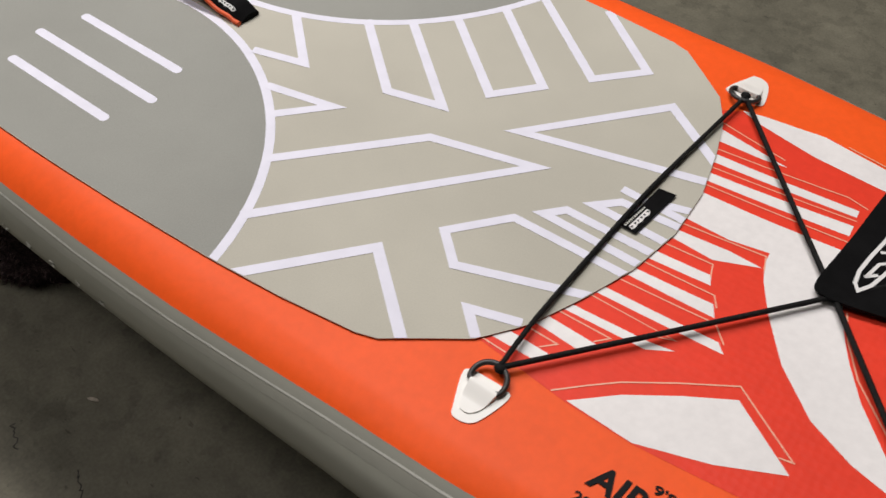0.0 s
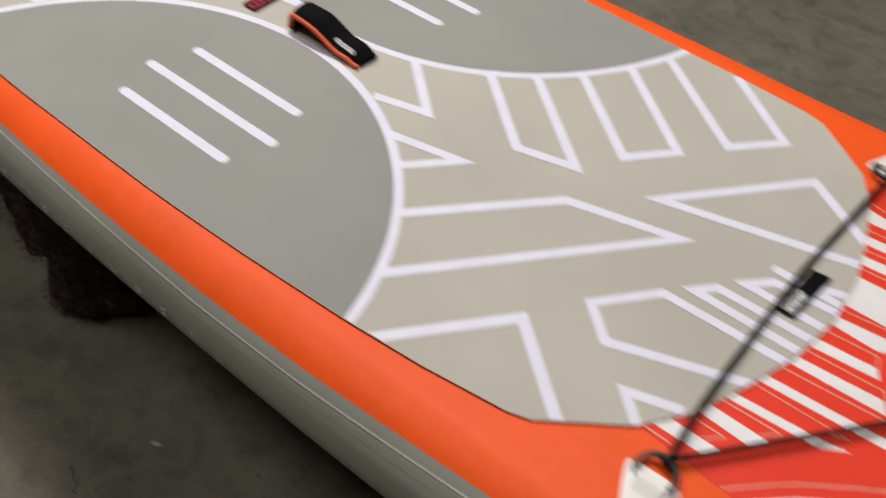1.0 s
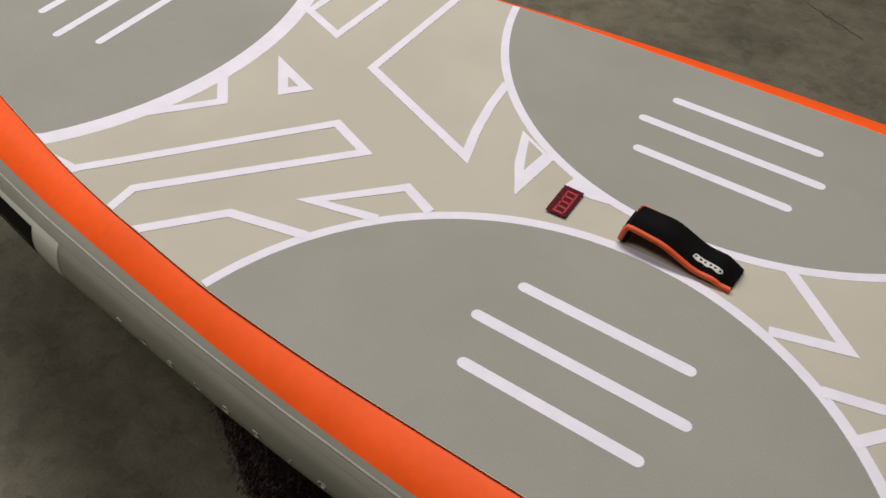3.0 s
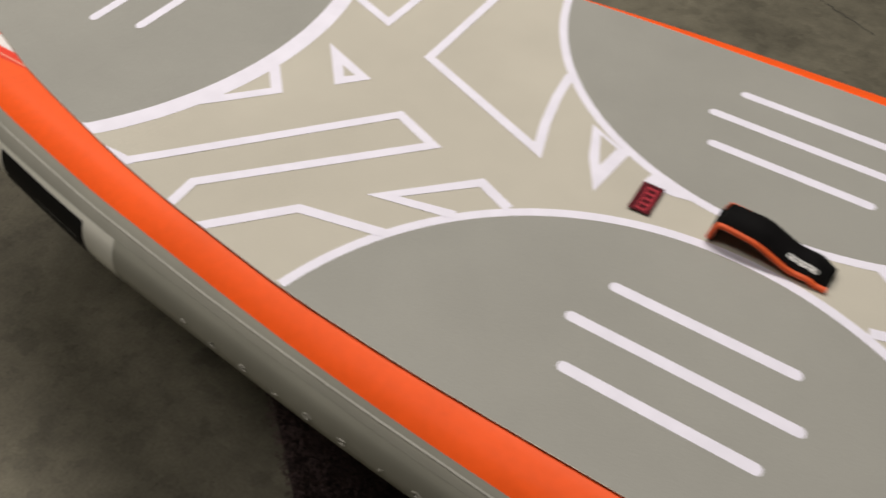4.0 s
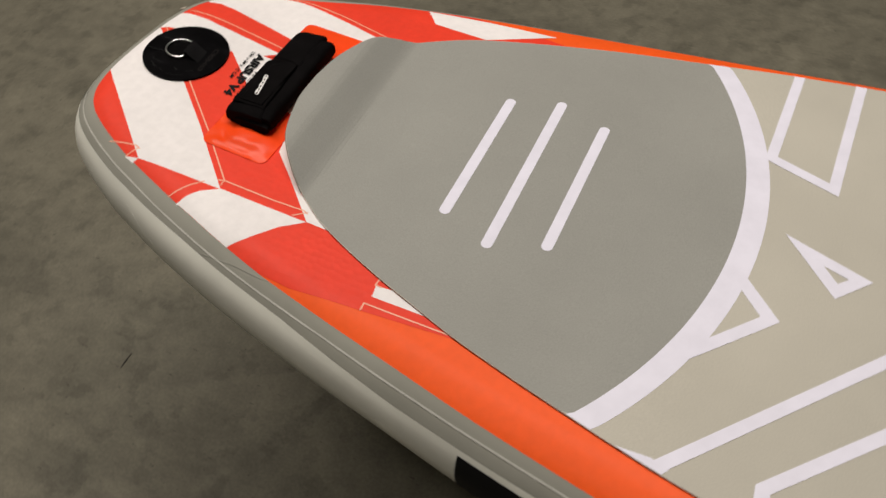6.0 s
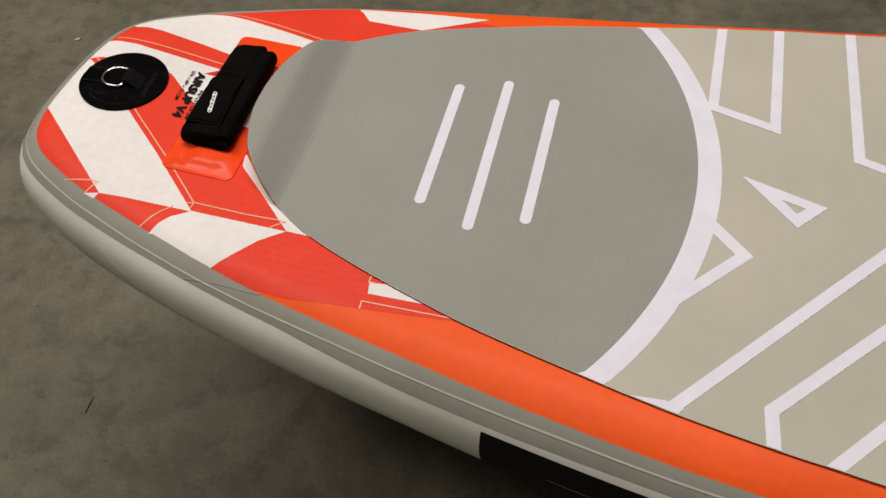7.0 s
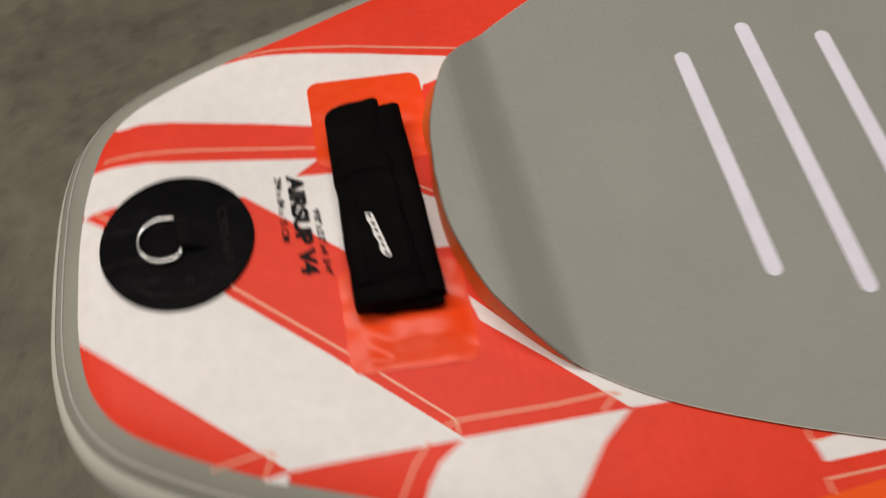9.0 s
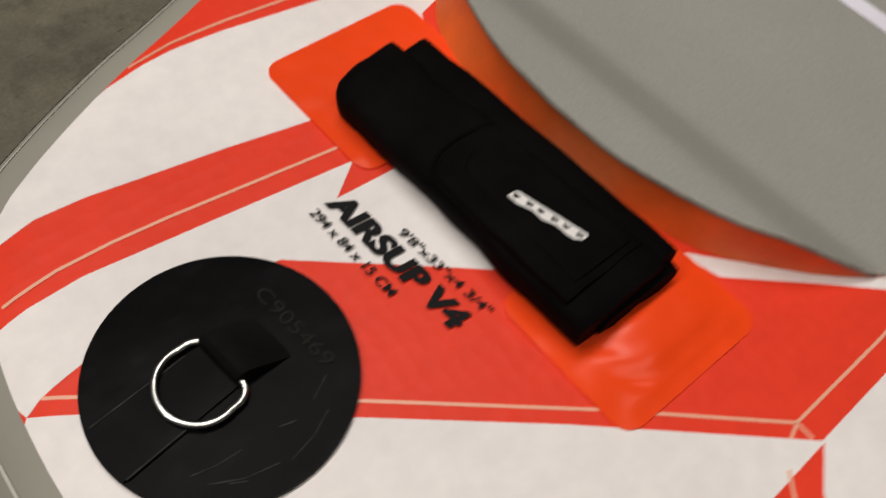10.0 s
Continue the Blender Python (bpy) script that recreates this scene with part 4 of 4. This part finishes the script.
plate_loop = [(p.x, p.y) for p in spline([(2.1335, 0.0340, 0), (2.1355, 0.0600, 0), (2.1420, 0.1180, 0), (2.1490, 0.2040, 0), (2.1540, 0.2350, 0), (2.2010, 0.2460, 0), (2.3010, 0.2320, 0), (2.3050, 0.1410, 0), (2.3000, 0.0570, 0), (2.2060, 0.0300, 0), (2.1610, 0.0205, 0), (2.1470, 0.0195, 0), (2.1380, 0.0235, 0)], 6, True)]


def plate_z(x, y):
    return DECK + 0.0085 + 0.02 * max(0, x - 2.14)


part("cord_plate", solid_bm(plate_loop, plate_z, 0.004, 0.05, plate_z), NEOPRENE, cord, "black neoprene plate where the cords cross")
line_part("logo", [(2.173, 0.047), (2.167, 0.055), (2.165, 0.074), (2.168, 0.101), (2.173, 0.131), (2.178, 0.170), (2.186, 0.200), (2.196, 0.196), (2.198, 0.170), (2.195, 0.120), (2.190, 0.092), (2.182, 0.062)], 0.0042, LOGO_WHITE, cord, plate_z, 0.0046, True)
for pts in ([(2.1720, 0.0690), (2.1830, 0.0800)], [(2.1735, 0.0700), (2.1790, 0.0960), (2.1880, 0.1040)], [(2.1745, 0.1130), (2.1900, 0.1230)], [(2.1790, 0.1350), (2.1850, 0.1600), (2.1930, 0.1680)]):
    line_part("logo_stroke", pts, 0.0038, LOGO_WHITE, cord, plate_z, 0.0047)

# ---- lettering on the deck ----
text_part("lettering", "AIRSUP V4", 2.0540, -0.3040, 0.027, 0, BLACK_PRINT, board, deck_z, 0.0012, 0.165, 0.1, 0.03)
text_part("lettering", "9'8\"x33\"x4 3/4\"", 2.1070, -0.2750, 0.010, 0, BLACK_PRINT, board, deck_z, 0.0012, 0.115, 0, 0.02)
text_part("lettering", "294 x 84 x 15 CM", 2.0520, -0.3240, 0.011, 0, BLACK_PRINT, board, deck_z, 0.0012, 0.125, 0, 0.02)
text_part("lettering", "AIRSUP V4", -0.0893, 0.0437, 0.0130, -86.2, BLACK_PRINT, board, deck_z, 0.0018, 0.0902, 0.12, 0.05)
text_part("lettering", "9'8\"x33\"x4 3/4\"", -0.0710, 0.0095, 0.0052, -84.5, BLACK_PRINT, board, deck_z, 0.0019, 0.0590, 0.1, 0.012)
text_part("lettering", "294 x 84 x 15 CM", -0.0985, 0.0432, 0.0054, -86.8, BLACK_PRINT, board, deck_z, 0.0019, 0.0590, 0.1, 0.012)

# ---- leash patch with its steel ring ----
PX, PY, PR = -0.1734, -0.0036, 0.0572
leash = tagged(new("leash_ring"), "round black rubber patch with a steel ring")
leash.parent = board
circle = [(PX + PR * math.cos(2 * math.pi * k / 72), PY + PR * math.sin(2 * math.pi * k / 72)) for k in range(72)]
part("patch", solid_bm(circle, deck_z, 0.0034, 0.01), RUBBER, leash, "round black rubber patch with fine scuffs")
strip = [(-0.2290, 0.0068), (-0.174, 0.0125), (-0.171, -0.0125), (-0.2270, -0.0200)]
part("webbing", solid_bm(strip, deck_z, 0.0048, 0.01), RUBBER, leash, "black webbing strap welded to the patch")
# painted highlights: pale lines where the webbing's edges catch the light
for pts in ([(-0.2270, 0.0068), (-0.182, 0.0117)], [(-0.2255, -0.0200), (-0.198, -0.0163)]):
    line_part("edge_glint", pts, 0.0007, GLINT_SCUFF_GREY, leash, deck_z, 0.0051)
base = deck_z(PX, PY)


def loop_bm():
    """The strap's fold over the ring, falling away behind it."""
    bm, rows = bmesh.new(), []
    profile = [(0.0012, 0.0), (-0.0004, 0.005), (0.0008, 0.0105), (0.0035, 0.0132), (0.008, 0.0130), (0.014, 0.0092), (0.021, 0.0055), (0.0265, 0.0030)]
    for k in range(13):
        u = k / 12
        lip = 1 - 0.10 * abs(2 * u - 1) ** 4
        x0, y = -0.1745 + 0.0030 * u, 0.0130 - 0.0245 * u
        rows.append([bm.verts.new((x0 + dx, y - 0.10 * dx, deck_z(x0 + dx, y) + dz * lip)) for dx, dz in profile])
    for r0, r1 in zip(rows, rows[1:]):
        for j in range(len(profile) - 1):
            bm.faces.new((r0[j], r0[j + 1], r1[j + 1], r1[j]))
    for r in (rows[0], rows[-1]):
        bm.faces.new(r)
    bmesh.ops.recalc_face_normals(bm, faces=bm.faces[:])
    return bm


part("loop", loop_bm(), NEOPRENE, leash, "folded black strap loop")
part("ring", ring_bm(-0.1838, -0.0028, base + 0.0072, 0.0182, 0.0017, 96, 7), STEEL, leash, "polished steel ring")
text_part("serial_mark", "C905469", -0.1430, 0.0205, 0.0068, -84.5, FAINT, leash, deck_z, 0.0039, 0.0475)
for pts in ([(-0.206, -0.033), (-0.196, -0.0355), (-0.185, -0.0360)], [(-0.172, -0.0515), (-0.159, -0.0485), (-0.148, -0.0430)], [(-0.168, -0.0370), (-0.161, -0.0390)],
            [(-0.2025, -0.0400), (-0.190, -0.0465), (-0.176, -0.0495)], [(-0.150, -0.0355), (-0.140, -0.0300)], [(-0.196, -0.0445), (-0.190, -0.0480)]):
    line_part("scuff", pts, 0.0006, GLINT_SCUFF_GREY, leash, deck_z, 0.0037)

# ---- rolled tail handle on its two patches ----
roll = tagged(new("tail_handle"), "black padded tail handle on two glossy orange vinyl patches")
roll.parent = board


def rounded(x0, x1, y0, y1, r, n=6):
    out = []
    for cx, cy, a0 in ((x1 - r, y1 - r, 0), (x0 + r, y1 - r, 90), (x0 + r, y0 + r, 180), (x1 - r, y0 + r, 270)):
        out += [(cx + r * math.cos(radians(a0 + 90 * k / n)), cy + r * math.sin(radians(a0 + 90 * k / n))) for k in range(n + 1)]
    return out


def skew(points, k):
    return [(x + k * y, y) for x, y in points]


def patch_z(x, y):
    """A patch, welded flat, with a blister over the strap's end and wrinkles along its border."""
    u, v = (x - 0.000) / 0.029, (y + 0.101) / 0.016
    wrinkle = math.exp(-((x + 0.034) / 0.008) ** 2 - ((y + 0.104) / 0.020) ** 4) * math.sin(y * 290 + x * 200)
    fold = math.exp(-((y + 0.121) / 0.0030) ** 2 - ((x + 0.006) / 0.034) ** 4)
    return deck_z(x, y) + 0.0056 * math.exp(-(u ** 4) - (v ** 4)) + 0.0007 * noise.noise(Vector((x * 80, y * 80, 0))) + 0.0008 + 0.0011 * wrinkle + 0.0008 * fold


for x0, y0, y1 in ((-0.0595, -0.1300, -0.047), (-0.0612, 0.046, 0.1335)):
    part("patch", solid_bm(skew(rounded(x0, 0.0335, y0, y1, 0.010), -0.036), patch_z, 0.0006, 0.003), PATCH_ORANGE, roll, "glossy orange vinyl patch")


def roll_bm(a0, a1, b0, b1, y0, y1, z0, height, power=0.55, seed=0.0, crease=0.0012):
    """A soft flattened roll across the board, from x a0 to a1 at y0 and b0 to b1 at y1."""
    bm, rows = bmesh.new(), []
    n, m = 60, 28
    for i in range(n + 1):
        t = i / n
        y = y0 + (y1 - y0) * t
        x0, x1 = a0 + (b0 - a0) * t + 0.012 * math.exp(-(1 - t) * (y1 - y0) / 0.0035), a1 + (b1 - a1) * t
        end = min(t, 1 - t) * (y1 - y0)
        squeeze = 1 - 0.24 * math.exp(-end / 0.004)
        row = []
        for j in range(m):
            a = 2 * math.pi * j / m
            cx, sx = math.cos(a), math.sin(a)
            across = math.copysign(abs(cx) ** power, cx) * (x1 - x0) / 2 * (0.94 + 0.06 * squeeze)
            up = math.copysign(abs(sx) ** power, sx) * height / 2 * squeeze
            wob = crease * noise.noise(Vector((across * 70, y * 45, up * 60 + seed))) + crease * noise.noise(Vector((across * 22, y * 16, 3.1 + seed)))
            pucker = 0.5 * crease * math.sin(y * 260 + across * 120 + seed) * math.exp(-end / 0.03)
            row.append(bm.verts.new(((x0 + x1) / 2 + across + wob, y + wob, z0 + height / 2 + up + wob + pucker)))
        rows.append(row)
    for r0, r1 in zip(rows, rows[1:]):
        for j in range(m):
            bm.faces.new((r0[j], r0[(j + 1) % m], r1[(j + 1) % m], r1[j]))
    bm.faces.new(rows[0])
    bm.faces.new(rows[-1][::-1])
    bmesh.ops.recalc_face_normals(bm, faces=bm.faces[:])
    return bm


TZ = deck_z(-0.012, -0.01) + 0.0025
part("sleeve", roll_bm(-0.0455, 0.0100, -0.0525, -0.0070, -0.086, 0.0925, TZ, 0.026, 0.55, 0.0), SLEEVE, roll, "black folded neoprene sleeve")
part("sleeve_fold", roll_bm(-0.0120, 0.0215, -0.0230, 0.0095, -0.083, 0.0855, TZ, 0.0240, 0.6, 4.0, 0.0006), SLEEVE, roll, "lower fold of the sleeve")
part("sleeve_layer", roll_bm(-0.0340, 0.0190, -0.0480, 0.0040, -0.089, 0.082, TZ + 0.0005, 0.0140, 0.6, 7.0), SLEEVE, roll, "inner layer of the sleeve")
part("flap", roll_bm(-0.0420, 0.0060, -0.0480, -0.0050, -0.072, 0.020, TZ + 0.0200, 0.0082, 0.4, 2.0, 0.0009), SLEEVE, roll, "black closing flap")
part("flap_strip", roll_bm(-0.0330, 0.0010, -0.0360, -0.0030, -0.068, 0.012, TZ + 0.0250, 0.0046, 0.4, 9.0, 0.0006), SLEEVE, roll, "stitched strip on the flap")
part("webbing", roll_bm(-0.027, 0.007, -0.034, 0.000, -0.086, 0.090, TZ, 0.010), NEOPRENE, roll, "black webbing core")
drawn_logo(-0.0210, -0.0365, 0.0400, 0.0060, -75.3, LOGO_WHITE, SLEEVE, roll, lambda x, y: TZ + 0.0300, 0.0004, 0.05, 6, 0.56)
for pts in ([(-0.047, 0.016), (-0.040, 0.0205), (-0.028, 0.0225), (-0.012, 0.0215), (-0.004, 0.0175)], [(-0.0280, -0.066), (-0.010, -0.067), (0.001, -0.065)]):
    part("flap_seam", tube_bm(spline([(x, y, TZ + 0.0285) for x, y in pts], 8), 0.0004, 6), SLEEVE, roll)


# ---- the stand under the board ----
stand = tagged(new("board_stand"), "low stand wrapped in dark shaggy carpet under the board", "stand")


def stand_bm(x0, x1, y0, y1, z0, z1, shag, seed, bulge, blunt, slant=0.0):
    me = box_bm(x0, x1, y0, y1, z0, z1)
    bmesh.ops.subdivide_edges(me, edges=me.edges[:], cuts=24, use_grid_fill=True)
    c = Vector(((x0 + x1) / 2, (y0 + y1) / 2, 0))
    for v in me.verts:
        u = max(0.0, 1 - min(v.co.y - y0, y1 - v.co.y) / blunt)
        v.co.x = c.x + (v.co.x - c.x) * (1 - 0.55 * u ** 2.5)
        d = (v.co - c)
        d.z = 0
        d.normalize()
        t = (v.co.z - z0) / (z1 - z0)
        w = shag * noise.noise(v.co * 26 + Vector((seed, 0, 0))) + 1.3 * shag * noise.noise(v.co * 7 + Vector((0, seed, 0))) + bulge * math.sin(math.pi * t)
        v.co += d * w
        if 0.02 < t < 0.98:
            v.co.z += 0.4 * shag * noise.noise(v.co * 31)
        v.co.y += slant * max(0.0, v.co.x - x0 - 0.05) * smooth(0.15, 0.30, -v.co.y)
    return me


part("carpet_cover", stand_bm(0.850, 0.970, -0.352, 0.352, 0.03, 0.4445, 0.012, 3.0, -0.010, 0.03, 0.40), CARPET, stand, "dark shaggy carpet wrapping")
part("carpet_fold", stand_bm(0.796, 0.93, -0.356, 0.356, 0.145, 0.4440, 0.011, 6.0, 0.006, 0.025, 0.30), CARPET, stand, "overhanging fold of shaggy carpet")
part("foot", stand_bm(0.806, 0.990, -0.360, 0.350, 0.0, 0.075, 0.010, 8.0, 0.010, 0.03, 0.48), CARPET, stand)
# added block, out of view: carries the board and darkens the space below
part("unseen_block", stand_bm(0.98, 1.72, -0.12, 0.14, 0.0, 0.4445, 0.010, 5.0, 0.006, 0.03), CARPET, stand)


def shag_bm(ob, count, seed, y_max):
    """Short curved tufts standing out of the carpet's side."""
    rng, bm = random.Random(seed), bmesh.new()
    faces = [f for f in ob.data.polygons if abs(f.normal.z) < 0.7 and f.center.y < y_max]
    for _ in range(count):
        f = rng.choice(faces)
        n, up = f.normal.copy(), Vector((rng.uniform(-0.6, 0.6), rng.uniform(-0.6, 0.6), rng.uniform(-1.0, 0.3)))
        p = f.center + Vector((rng.uniform(-0.012, 0.012), rng.uniform(-0.012, 0.012), rng.uniform(-0.012, 0.012)))
        side = n.cross(up).normalized() * 0.0011
        tip, mid = p + n * rng.uniform(0.003, 0.007) + up * 0.007, p + n * 0.003 + up * 0.001
        a, b, c, d, e = (bm.verts.new(v) for v in (p - side, p + side, mid - side * 0.7, mid + side * 0.7, tip))
        bm.faces.new((a, b, d, c))
        bm.faces.new((c, d, e))
    return bm


for carpet_part in [c for c in stand.children if c.name.split(".")[0] in ("carpet_cover", "carpet_fold", "foot")]:
    tagged(part("shag", shag_bm(carpet_part, 2600, 4, -0.05), SHAG, carpet_part), kind="stuff")


# ---- fine cracks in the concrete ----
CRACK = vary(material("crack_dirt", (0.045, 0.042, 0.034), 0.8), 60, 0.5, 1.3)
floor = bpy.data.objects["floor"]
for x0, y0, x1, y1, wide, seed in ((1.03, 1.72, 1.22, 1.62, 0.003, 1), (1.15, -0.535, 1.20, -0.56, 0.0022, 2), (1.31, -0.52, 1.36, -0.55, 0.0022, 3)):
    rng = random.Random(seed)
    pts = [(x0 + (x1 - x0) * k / 12 + rng.uniform(-0.004, 0.004), y0 + (y1 - y0) * k / 12 + rng.uniform(-0.004, 0.004)) for k in range(13)]
    line_part("crack", pts, wide, CRACK, floor, lambda x, y: 0.0, 0.0008, cell=0.5)


# ---- crumbs on the floor ----
def crumb(name, x, y, sx, sy, sz, turn, mat, label, category):
    bm = bmesh.new()
    bmesh.ops.create_icosphere(bm, subdivisions=2, radius=1.0)
    for v in bm.verts:
        v.co *= 1 + 0.35 * noise.noise(v.co * 1.7 + Vector((x * 9, y * 9, 0)))
    bmesh.ops.transform(bm, matrix=Matrix.Translation((x, y, sz * 0.7)) @ Matrix.Rotation(radians(turn), 4, "Z") @ Matrix.Diagonal((sx, sy, sz, 1)), verts=bm.verts[:])
    me = bpy.data.meshes.new(name)
    bm.to_mesh(me)
    bm.free()
    me.materials.append(mat)
    return tagged(new(name, me), label, category, "litter on the floor")


CHIP = vary(material("pale_chip", (0.42, 0.36, 0.29), 0.8), 90, 0.7, 1.2)
TWIG = vary(material("dark_fibre", (0.03, 0.026, 0.02), 0.8), 90, 0.7, 1.3)

crumb("floor_chip", 1.221, -0.421, 0.011, 0.004, 0.002, 20, CHIP, "small pale chip lying on the concrete floor", "floor litter")
crumb("fibre", -0.418, -0.183, 0.019, 0.0015, 0.0012, 96, TWIG, "thin dark fibre lying on the concrete floor", "floor litter")
crumb("floor_chip", -1.101, 0.841, 0.010, 0.006, 0.003, 40, CHIP, "small pale chip lying on the concrete floor", "floor litter")
